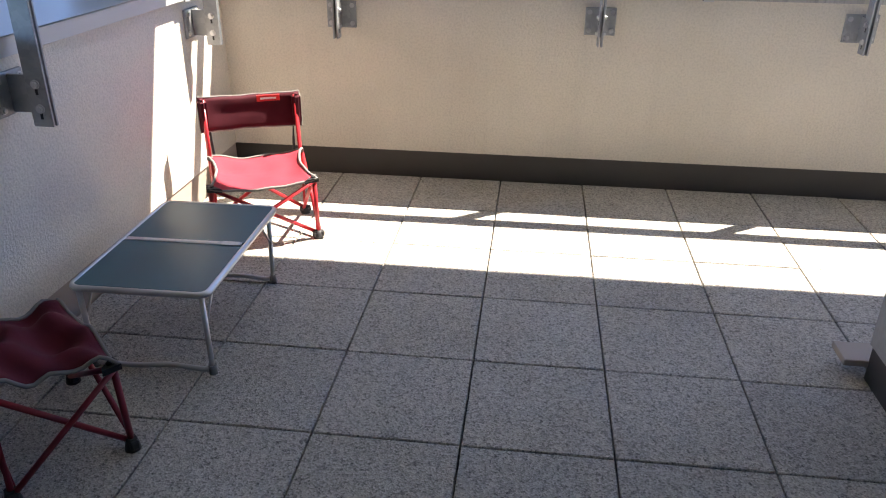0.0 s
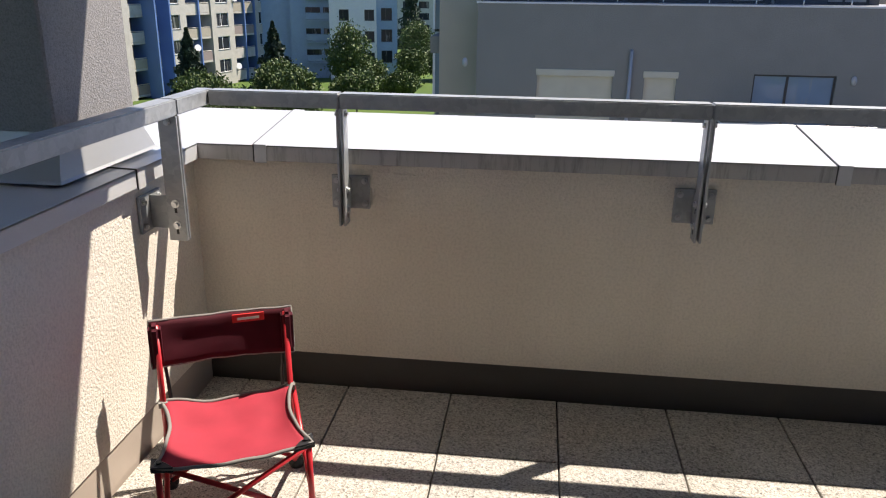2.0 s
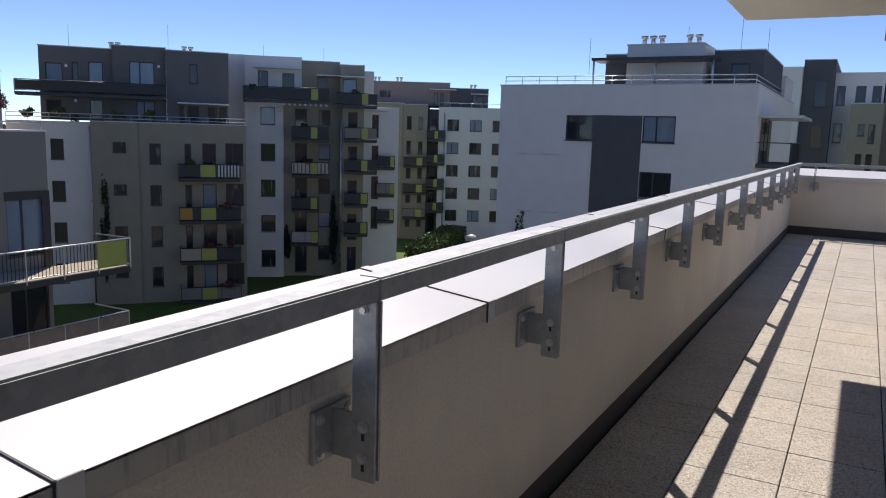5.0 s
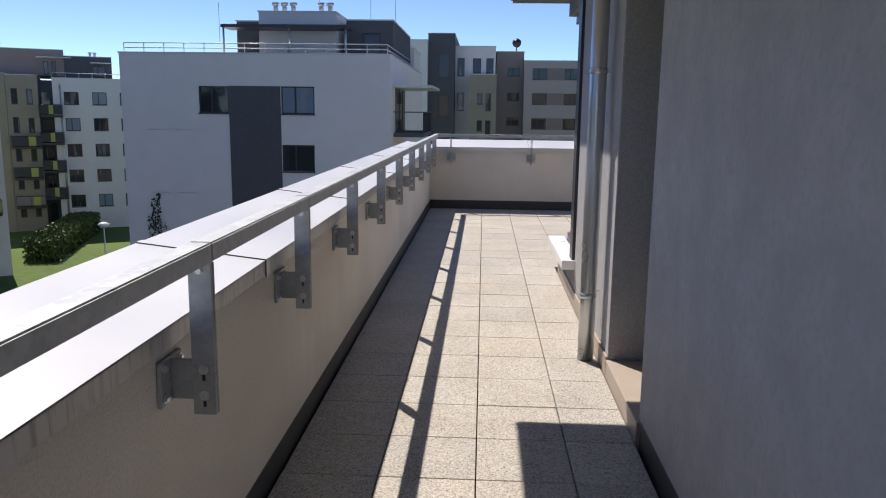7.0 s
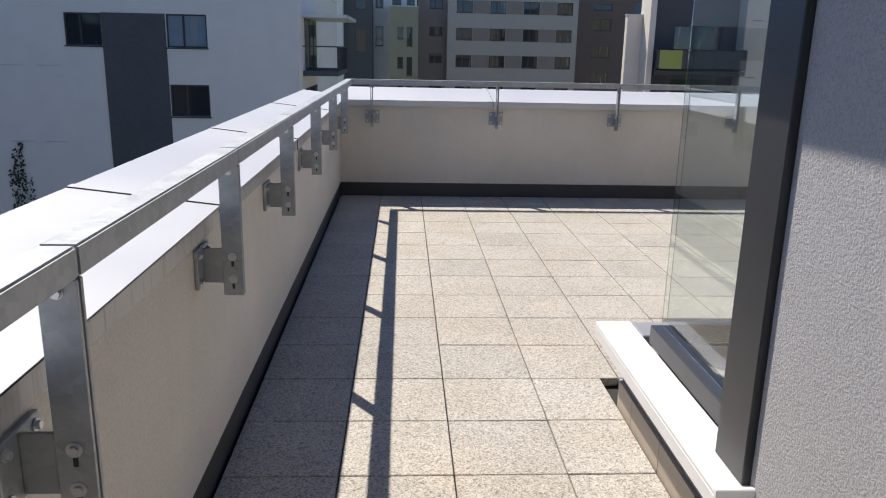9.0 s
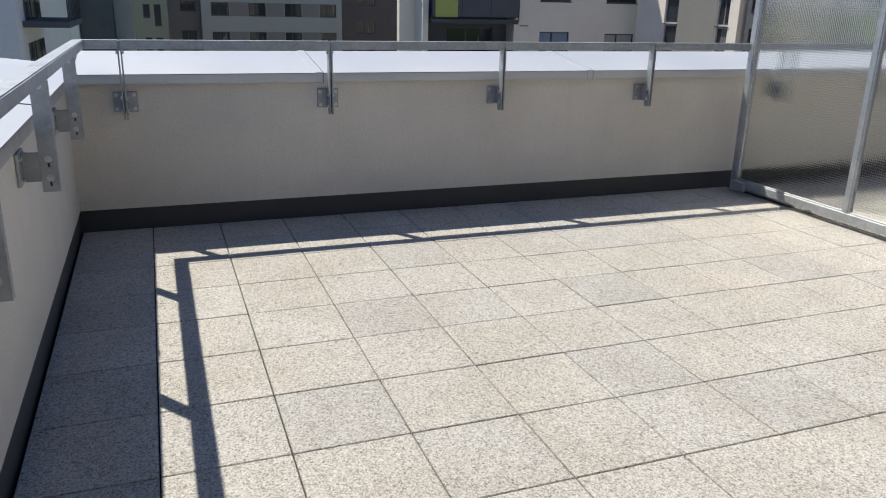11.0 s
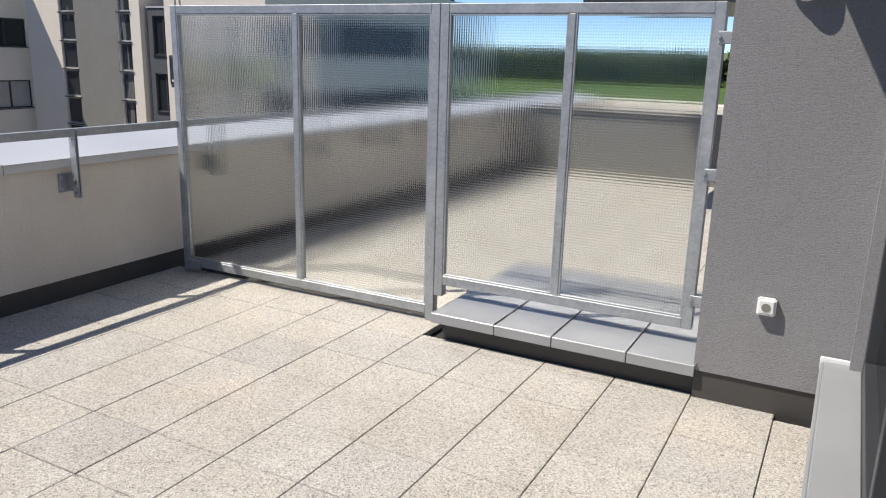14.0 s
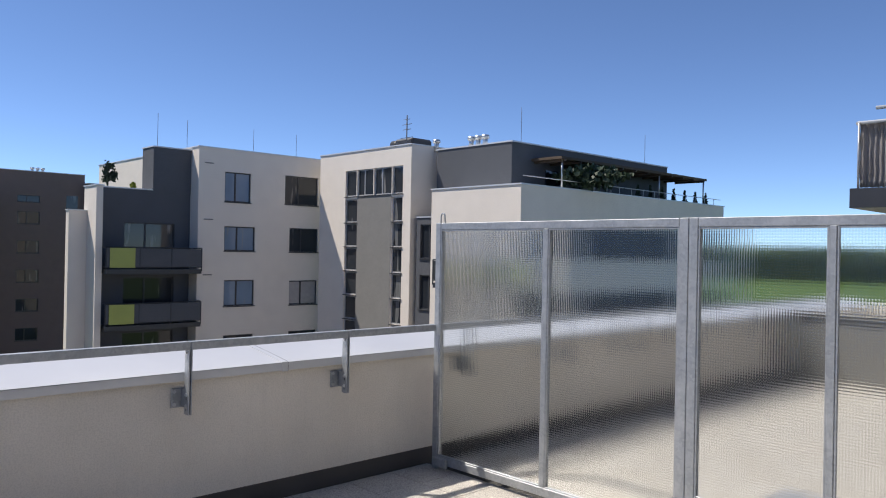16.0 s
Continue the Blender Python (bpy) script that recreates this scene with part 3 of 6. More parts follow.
# ---- downpipe, sockets, wall lamp ----
pipe = thing("downpipe", "zinc rain downpipe with clamps against the facade", "downpipe")
part("pipe", add_tube(bmesh.new(), [(7.59, YF + 0.085, z) for z in (0.004, 0.4, 0.5, 1.5, 2.48)], 0.048, 24), M_PIPE, pipe)
for z in (0.40, 1.705):
    c = add_tube(bmesh.new(), [(7.59, YF + 0.085, z - 0.016), (7.59, YF + 0.085, z + 0.016)], 0.0515, 24)
    add_box(c, (7.635, YF + 0.075, z - 0.014), (7.66, YF + 0.095, z + 0.014), 0.002)
    add_tube(c, [(7.655, YF + 0.085, z), (7.715, YF + 0.05, z), (7.715, YF - 0.01, z)], 0.004, 8)
    part("clamp", c, M_PIPE, pipe)


def socket(name, m):
    s = thing(name, "white covered outdoor power socket on the wall", "socket", "outdoor sockets", m=m)
    part("housing", add_box(bmesh.new(), (-0.042, -0.036, -0.042), (0.042, 0, 0.042), 0.006, None, 2), M_WHITE, s)
    b = add_box(bmesh.new(), (-0.034, -0.042, -0.030), (0.034, -0.035, 0.034), 0.003)
    part("lid", b, M_WHITE, s)
    part("outlet", add_tube(bmesh.new(), [(0, -0.0415, 0), (0, -0.0440, 0)], 0.021, 20), M_PIPING, s)
    return s


socket("power_socket", pose(10.50, YB, 0.545, 0, 0, 180))
socket("power_socket", pose(8.22, YF, 0.35, 0, 0, 180))
lamp = thing("wall_lamp", "oval white bulkhead lamp, unlit, on the grey wall", "wall lamp", m=pose(10.509, YB, 2.063))
bm = bmesh.new()
bmesh.ops.create_uvsphere(bm, u_segments=32, v_segments=16, radius=1, matrix=Matrix.Translation((0, 0.03, 0)) @ Matrix.Diagonal((0.074, 0.062, 0.120, 1)))
for f in bm.faces:
    f.smooth = True
part("cover", bm, M_LAMP, lamp)
ring = [(0.077 * math.cos(a), 0.020, 0.125 * math.sin(a)) for a in (k * math.pi / 20 for k in range(40))]
part("rim", add_tube(bmesh.new(), ring, 0.015, 10, True), M_WHITE, lamp)
bm = add_disc(bmesh.new(), (0, 0.034, 0.124), (0, 1, 0), 0.006, 0.003)
add_disc(bm, (0, 0.034, -0.124), (0, 1, 0), 0.006, 0.003)
part("screw", bm, M_BLACK, lamp)

# ---- glass screen ----
screen = thing("glass_screen", "galvanised privacy screen with four patterned glass panes", "screen")


def frame_bar(lo, hi, name="frame_bar"):
    return part(name, add_box(bmesh.new(), lo, hi, 0.003), M_GALV, screen)


SX = [14.60, 13.535, 12.47, 11.66, 10.932]
frame_bar((SX[0] + 0.0, YG - 0.03, 0.0), (SX[0] + 0.055, YG + 0.03, 1.95), "post")
frame_bar((SX[2] - 0.005, YG - 0.03, 0.0), (SX[2] + 0.055, YG + 0.03, 1.95), "post")
frame_bar((SX[2] - 0.065, YG - 0.03, 0.178), (SX[2] - 0.008, YG + 0.03, 1.95), "post")
frame_bar((SX[4] - 0.055, YG - 0.03, 0.255), (SX[4], YG + 0.03, 1.95), "post")
frame_bar((SX[2] + 0.055, YG - 0.029, 1.895), (SX[0], YG + 0.029, 1.949), "top_rail")
frame_bar((SX[4], YG - 0.029, 1.895), (SX[2] - 0.065, YG + 0.029, 1.949), "top_rail")
frame_bar((SX[2] + 0.055, YG - 0.029, 0.045), (SX[0], YG + 0.029, 0.105), "bottom_rail")
frame_bar((SX[4], YG - 0.029, 0.255), (SX[2] - 0.065, YG + 0.029, 0.315), "bottom_rail")
frame_bar((SX[1] - 0.019, YG - 0.022, 0.105), (SX[1] + 0.019, YG + 0.030, 1.895), "mullion")
frame_bar((SX[3] - 0.019, YG - 0.022, 0.315), (SX[3] + 0.019, YG + 0.030, 1.895), "mullion")
for a, b, z in ((SX[1] + 0.019, SX[0], 0.105), (SX[2] + 0.055, SX[1] - 0.019, 0.105), (SX[3] + 0.019, SX[2] - 0.065, 0.315), (SX[4], SX[3] - 0.019, 0.315)):
    bead = bmesh.new()
    for lo, hi in (((a, 0.010, z), (a + 0.012, 0.026, 1.895)), ((b - 0.012, 0.010, z), (b, 0.026, 1.895)), ((a + 0.012, 0.010, z), (b - 0.012, 0.026, z + 0.012)), ((a + 0.012, 0.010, 1.883), (b - 0.012, 0.026, 1.895))):
        add_box(bead, (lo[0], YG + lo[1], lo[2]), (hi[0], YG + hi[1], hi[2]), 0.002)
    part("glazing_bead", bead, M_GALV, screen)
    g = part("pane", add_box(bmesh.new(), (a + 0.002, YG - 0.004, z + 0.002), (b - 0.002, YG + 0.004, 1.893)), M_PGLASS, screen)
    g.visible_shadow = False
for z in (0.42, 1.10, 1.78):
    b = add_box(bmesh.new(), (SX[4] - 0.121, YG - 0.02, z - 0.03), (SX[4] - 0.03, YG + 0.036, z + 0.03), 0.003)
    add_disc(b, (SX[4] - 0.035, YG + 0.036, z + 0.008), (0, 1, 0), 0.012, 0.012, 6)
    part("fixing_lug", b, M_GALV, screen)
bm = add_box(bmesh.new(), (SX[0] - 0.13, YG + 0.03, 0.03), (SX[0] + 0.02, YG + 0.06, 0.10), 0.004)
part("foot_bracket", bm, M_GALV, screen)
bm = add_tube(bmesh.new(), arc_path([(SX[0] + 0.03, YG, 1.9), (SX[0] + 0.03, YG, 2.02), (SX[0] - 0.01, YG, 2.03), (SX[0] - 0.02, YG, 1.95)], 0.03), 0.006, 8)
part("hook", bm, M_GALV, screen)

# ---- low upstand with metal capping under the screen ----
low = thing("low_wall_cap", "low dark upstand capped with grey sheet metal", "low wall", kind="structure")
part("upstand", add_box(bmesh.new(), (10.80, -5.75, -0.04), (12.27, YB - 0.06, 0.135)), M_SKIRT, low)
xs = [10.79, 11.14, 11.555, 11.90, 12.31]
for a, b in zip(xs, xs[1:]):
    bm = add_box(bmesh.new(), (a + 0.003, -5.80, 0.172), (b - 0.003, YB + 0.02, 0.178), 0.002)
    add_box(bm, (a + 0.003, YB + 0.012, 0.118), (b - 0.003, YB + 0.0205, 0.176), 0.002)
    add_box(bm, (a - 0.001, YB - 0.5, 0.178), (a + 0.004, YB + 0.015, 0.188), 0.001)
    part("cap_sheet", bm, M_SILLG, low)
bm = add_box(bmesh.new(), (12.300, -5.80, 0.118), (12.310, YB + 0.02, 0.178), 0.002)
part("cap_end", bm, M_SILLG, low)

# ---- loose furniture: camping table and chairs ----
def camping_table(m):
    t = thing("camping_table", "low folding camping table with slate blue top", "table", m=m)
    L, W, H = 0.325, 0.203, 0.286
    for s in (-1, 1):
        lo, hi = sorted((s * 0.008, s * (L - 0.006)))
        part("tabletop_half", add_box(bmesh.new(), (-W + 0.006, lo, H - 0.016), (W - 0.006, hi, H - 0.001), 0.002), M_TABLE, t)
    rim = bmesh.new()
    outline = []
    r = 0.03
    for cx, cy, a0 in ((W - r, L - r, 0), (-W + r, L - r, 90), (-W + r, -L + r, 180), (W - r, -L + r, 270)):
        for k in range(6):
            a = radians(a0 + k * 18)
            outline.append((cx + r * math.cos(a), cy + r * math.sin(a), H - 0.009))
    add_tube(rim, outline, 0.010, 8, True)
    part("edge_profile", rim, M_ALU, t, "bright aluminium edge")
    part("hinge_strip", add_box(bmesh.new(), (-W + 0.012, -0.011, H - 0.014), (W - 0.012, 0.011, H + 0.0012), 0.001), M_ALU, t)
    part("label_sticker", add_box(bmesh.new(), (W - 0.075, -0.014, H + 0.0015), (W - 0.02, 0.012, H + 0.0022)), M_LABEL, t, "white paper sticker")
    part("label_sticker", add_box(bmesh.new(), (-W + 0.07, -0.006, H + 0.0015), (W - 0.09, 0.006, H + 0.0020)), M_LABEL, t)
    for s in (-1, 1):
        y = s * (L - (0.035 if s > 0 else 0.012))
        leg = arc_path([(-W + 0.02, y, H - 0.02), (-W + 0.02, y - s * 0.01, 0.010), (-0.05, y - s * 0.01, 0.010), (0.05, y - s * 0.01, 0.022), (W - 0.02, y - s * 0.01, 0.010), (W - 0.02, y, H - 0.02)], 0.035)
        part("leg_loop", add_tube(bmesh.new(), leg, 0.0085, 10), M_ALU, t)
        for x in (-W + 0.02, W - 0.02):
            part("leg_brace", add_tube(bmesh.new(), [(x, y - s * 0.004, H * 0.55), (x, y - s * 0.09, H - 0.02)], 0.004, 6), M_ALU, t)
            part("foot_cap", add_tube(bmesh.new(), [(x, y - s * 0.01, 0.0), (x, y - s * 0.01, 0.03)], 0.0125, 10), M_PIPING, t)
    return t


def cloth_sheet(corners, sag, n=12, thick=0.003, wave=0.0, seed=1):
    """A slung sheet between four corners (front left, front right, back right, back left)."""
    a, b, c, d = (Vector(p) for p in corners)
    bm = bmesh.new()
    grid = []
    for i in range(n + 1):
        v = i / n
        row = []
        for j in range(n + 1):
            u = j / n
            p = a * (1 - u) * (1 - v) + b * u * (1 - v) + c * u * v + d * (1 - u) * v
            p.z -= sag * (4 * u * (1 - u)) ** 0.8 * (0.72 + 0.28 * 4 * v * (1 - v))
            inw = 0.035 * 4 * v * (1 - v) * (abs(u - 0.5) * 2) ** 3
            p += (a * 0.5 + b * 0.5 - a).normalized() * (inw if u < 0.5 else -inw)
            p.z += wave * noise.noise(Vector((u * 4 + seed, v * 4, seed)))
            row.append(bm.verts.new(p))
        grid.append(row)
    for i in range(n):
        for j in range(n):
            f = bm.faces.new((grid[i][j], grid[i][j + 1], grid[i + 1][j + 1], grid[i + 1][j]))
            f.smooth = True
    edge = [v.co.copy() for v in grid[0]] + [r[-1].co.copy() for r in grid[1:]] + [v.co.copy() for v in grid[-1][-2::-1]] + [r[0].co.copy() for r in grid[-2:0:-1]]
    bmesh.ops.recalc_face_normals(bm, faces=bm.faces)
    bmesh.ops.solidify(bm, geom=bm.faces[:], thickness=thick)
    return bm, edge


def camping_chair(m, cloth, label, seed, sag=0.030, wave=0.012, tube=None):
    c = thing("camping_chair", label, "camping chair", "folding camping chairs", m=m)
    FW, BW, D = 0.212, 0.195, 0.145
    fl, fr = (-FW, -D, 0.262), (FW, -D, 0.262)
    bl, br = (-BW, D, 0.300), (BW, D, 0.300)
    bm, edge = cloth_sheet((fl, fr, br, bl), sag, 16, 0.003, wave, seed)
    seat = part("seat", bm, cloth, c, "slung fabric seat")
    part("seat_piping", add_tube(bmesh.new(), edge, 0.0055, 6, True), M_PIPING, seat)
    for k, (x, y, z) in enumerate((fl, fr, bl, br)):
        s = 1 if x > 0 else -1
        f = 1 if y < 0 else -1
        sz = 0.052 if y < 0 else 0.03
        cap = bmesh.new()
        pts = [(x + s * 0.004, y - f * 0.004), (x - s * sz, y - f * 0.004), (x - s * sz * 0.72, y + f * sz * 0.35), (x - s * sz * 0.2, y + f * sz * 0.75), (x + s * 0.004, y + f * sz * 0.85)]
        top = [cap.verts.new((px, py, z + 0.006 - (0.010 if i in (1, 2) else 0.003))) for i, (px, py) in enumerate(pts)]
        low_v = [cap.verts.new((v.co.x, v.co.y, v.co.z - 0.016)) for v in top]
        cap.faces.new(top)
        cap.faces.new(low_v[::-1])
        for i in range(5):
            cap.faces.new((top[i], top[(i + 1) % 5], low_v[(i + 1) % 5], low_v[i]))
        part("corner_cap", cap, M_BLACK if y < 0 else M_PIPING, seat)
        if y < 0:
            part("rivet", add_disc(bmesh.new(), (x - s * 0.017, y + f * 0.017, z + 0.001), (0, 0, 1), 0.008, 0.005), M_BLACK, seat)
    foot = [(-FW + 0.01, -D + 0.005), (FW - 0.01, -D + 0.005), (FW - 0.02, D - 0.0), (-FW + 0.02, D - 0.0)]
    tops = [(-FW + 0.012, -D + 0.012, 0.252), (FW - 0.012, -D + 0.012, 0.252), (BW - 0.008, D - 0.005, 0.29), (-BW + 0.008, D - 0.005, 0.29)]
    hub_pairs = ((0, 1), (1, 2), (2, 3), (3, 0))
    for a, b in hub_pairs:
        for p, q, off in ((a, b, 0.007), (b, a, -0.007)):
            o = Vector((foot[b][1] - foot[a][1], -(foot[b][0] - foot[a][0]), 0)).normalized() * off
            p0 = Vector((foot[p][0], foot[p][1], 0.022)) + o
            p1 = Vector(tops[q]) + o
            part("cross_leg", add_tube(bmesh.new(), [p0, p1], 0.0078, 10), tube or M_REDTUBE, c)
    for k in range(4):
        x, y = foot[k]
        up = [(x, y, 0.02), tops[k]] if k < 2 else [(x, y, 0.02), tops[k], (tops[k][0], tops[k][1] + 0.045, 0.525)]
        part("leg" if k < 2 else "back_post", add_tube(bmesh.new(), up, 0.0088, 12), tube or M_REDTUBE, c)
        ft = add_tube(bmesh.new(), [(x, y, 0.0), (x, y, 0.012), (x, y, 0.036)], [0.021, 0.019, 0.013], 12)
        add_box(ft, (x - 0.024, y - 0.012, 0.008), (x + 0.024, y + 0.012, 0.032), 0.004)
        part("foot", ft, M_BLACK, c)
    # backrest sleeve over the two posts
    n = 14
    bm = bmesh.new()
    rows = []
    for i in range(9):
        v = i / 8
        z = 0.392 + 0.140 * v
        row = []
        for j in range(n + 1):
            u = j / n
            x = (-BW - 0.012) + (2 * BW + 0.024) * u
            y = D + 0.012 + 0.045 * (z - 0.30) / 0.22 + 0.022 * 4 * u * (1 - u) + 0.006 * noise.noise(Vector((u * 5, v * 3, seed)))
            zz = z - 0.010 * 4 * u * (1 - u) * (v - 0.2) + 0.004 * noise.noise(Vector((u * 6, seed, v)))
            row.append(bm.verts.new((x, y, zz)))
        rows.append(row)
    for i in range(8):
        for j in range(n):
            f = bm.faces.new((rows[i][j], rows[i][j + 1], rows[i + 1][j + 1], rows[i + 1][j]))
            f.smooth = True
    rim = [v.co.copy() for v in rows[0]] + [r[-1].co.copy() for r in rows[1:]] + [v.co.copy() for v in rows[-1][-2::-1]] + [r[0].co.copy() for r in rows[-2:0:-1]]
    bmesh.ops.recalc_face_normals(bm, faces=bm.faces)
    bmesh.ops.solidify(bm, geom=bm.faces[:], thickness=0.004)
    back = part("backrest", bm, M_BACK_SHADE, c, "maroon fabric backrest sleeve, railing shadow put into its colour")
    part("backrest_piping", add_tube(bmesh.new(), rim, 0.0045, 6, True), M_PIPING, back)
    for s in (-1, 1):
        x0, x1 = sorted((s * (BW - 0.022), s * (BW + 0.014)))
        part("sleeve", add_box(bmesh.new(), (x0, D + 0.016, 0.396), (x1, D + 0.068, 0.528), 0.012, None, 3), M_BACK_SHADE, back)
        part("strap", add_tube(bmesh.new(), [(s * (BW - 0.02), D + 0.05, 0.42), (s * (BW - 0.025), D + 0.055, 0.33), (s * (BW - 0.03), D + 0.03, 0.26)], 0.006, 6), M_BLACK, back)
    tag = part("tag", add_box(bmesh.new(), (0.03, D + 0.036, 0.500), (0.125, D + 0.042, 0.526), 0.001, pose(0, 0.015, 0)), M_TAG, back, "small bright red tag with a white mark")
    part("tag_mark", add_box(bmesh.new(), (0.045, D + 0.0495, 0.508), (0.11, D + 0.0505, 0.516)), M_LABEL, tag)
    return c


camping_table(pose(0.248, -1.474, 0, 0, 0, 0.8))
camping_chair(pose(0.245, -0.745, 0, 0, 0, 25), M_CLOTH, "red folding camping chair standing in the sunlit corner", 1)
camping_chair(pose(0.115, -2.105, 0, 0, 0, 141), M_CLOTH_SHADE, "folding camping chair standing in the shade, darkened in its colours", 2, -0.022, 0.05, M_TUBE_SHADE)
box_bm = add_box(bmesh.new(), (2.302, -1.540, 0.040), (2.42, -1.435, 0.062), 0.002)
st = thing("ledge_stone", "small beige stone ledge projecting from the pier", "ledge", kind="structure")
part("slab", box_bm, M_PLINTH, st)

# ---- neighbouring houses ----
M_HWHITE = plaster("white_house_render", (0.76, 0.75, 0.74), 30, 0.002, 0.05)
M_HGREY = plaster("stone_grey_house_render", (0.245, 0.24, 0.225), 30, 0.002, 0.05)
M_HDARK = plaster("slate_grey_house_render", (0.11, 0.116, 0.128), 30, 0.002, 0.06)
M_HSAND = plaster("sand_house_render", (0.72, 0.62, 0.49), 30, 0.002, 0.05)
M_HGREIGE = plaster("greige_house_render", (0.48, 0.425, 0.405), 30, 0.002, 0.05)
M_HWARM = plaster("warm_slate_house_render", (0.18, 0.176, 0.172), 30, 0.002, 0.06)
M_HTAN = plaster("olive_house_render", (0.34, 0.315, 0.25), 30, 0.002, 0.06)
M_HBEIGE = plaster("beige_house_render", (0.42, 0.38, 0.31), 30, 0.002, 0.05)
M_HBROWN = plaster("brown_house_render", (0.22, 0.158, 0.143), 30, 0.002, 0.06)
M_HTAUPE = plaster("taupe_house_render", (0.30, 0.25, 0.235), 30, 0.002, 0.06)
M_HCREAM = plaster("cream_house_render", (0.80, 0.735, 0.65), 30, 0.002, 0.05)
M_HBLUE = plain("blue_facade_panel", (0.10, 0.185, 0.40), 0.6, 0, 0.12, 0.4, 4)
M_HPALEBLUE = plaster("blue_grey_house_render", (0.30, 0.40, 0.52), 30, 0.002, 0.06)
M_PANELW = plaster("worn_panel_render", (0.52, 0.50, 0.45), 20, 0.002, 0.12)
M_PANE = pane_material("dark_window_pane", (0.03, 0.035, 0.042))
M_PANEB = pane_material("curtained_window_pane", (0.22, 0.30, 0.40))
M_BLIND = plain("beige_roller_shutter", (0.50, 0.47, 0.38), 0.6, 0, 0.06, 2, 30)
M_GREEN = plain("lime_green_panel", (0.34, 0.38, 0.09), 0.45, 0, 0.08, 1, 20)
M_FENCE = plain("weathered_wood_fence", (0.24, 0.19, 0.15), 0.8, 0, 0.2, 4, 40)
M_OCHRE = plain("ochre_balcony_panel", (0.42, 0.22, 0.05), 0.55, 0, 0.1, 1, 20)
M_DRAIL = plain("dark_grey_railing", (0.038, 0.041, 0.045), 0.5, 0.2, 0.1)
M_FABRIC = plain("grey_windbreak_fabric", (0.38, 0.365, 0.36), 0.85, 0, 0.12, 6, 60)
M_LEAF = leaf_material("broad_leaves", (0.03, 0.06, 0.012), (0.10, 0.145, 0.03))
M_LEAFD = leaf_material("conifer_needles", (0.012, 0.028, 0.014), (0.03, 0.055, 0.025))
M_LEAFY = leaf_material("bright_shrub_leaves", (0.16, 0.22, 0.02), (0.32, 0.36, 0.05))
M_LEAFR = leaf_material("red_shrub_leaves", (0.07, 0.015, 0.015), (0.14, 0.04, 0.03))
M_CLOTHG = plain("dark_green_cloth", (0.03, 0.075, 0.04), 0.9, 0, 0.2, 3, 30)
M_BARK = plain("bark", (0.09, 0.065, 0.045), 0.9, 0, 0.2, 3, 20, 0.004)


def house(name, label, p, u):
    u = Vector((u[0], u[1], 0)).normalized()
    m = Matrix(((u.x, -u.y, 0, p[0]), (u.y, u.x, 0, p[1]), (0, 0, 1, 0), (0, 0, 0, 1)))
    return thing(name, label, "building", "neighbouring apartment houses", m=m)


def holed_wall(s0, s1, z0, z1, d0, d1, ops, recess=0.16):
    """A block whose front has real openings with reveals."""
    ss = sorted({s0, s1, *(round(v, 3) for o in ops for v in o[:2])})
    zs = sorted({z0, z1, *(round(v, 3) for o in ops for v in o[2:4])})
    verts, faces = [], []

    def quad(*q):
        k = len(verts)
        verts.extend(q)
        faces.append((k, k + 1, k + 2, k + 3))

    for a, b in zip(ss, ss[1:]):
        for c, d in zip(zs, zs[1:]):
            ms, mz = (a + b) / 2, (c + d) / 2
            if not any(o[0] < ms < o[1] and o[2] < mz < o[3] for o in ops):
                quad((a, d0, c), (b, d0, c), (b, d0, d), (a, d0, d))
    r = d0 + recess
    for o in ops:
        a, b, c, d = o[:4]
        quad((a, d0, c), (a, d0, d), (a, r, d), (a, r, c))
        quad((b, d0, d), (b, d0, c), (b, r, c), (b, r, d))
        quad((a, d0, d), (b, d0, d), (b, r, d), (a, r, d))
        quad((b, d0, c), (a, d0, c), (a, r, c), (b, r, c))
    quad((s0, d1, z0), (s0, d0, z0), (s0, d0, z1), (s0, d1, z1))
    quad((s1, d0, z0), (s1, d1, z0), (s1, d1, z1), (s1, d0, z1))
    quad((s0, d0, z1), (s1, d0, z1), (s1, d1, z1), (s0, d1, z1))
    quad((s1, d1, z0), (s0, d1, z0), (s0, d1, z1), (s1, d1, z1))
    me = bpy.data.meshes.new("wall")
    me.from_pydata(verts, [], faces)
    return me


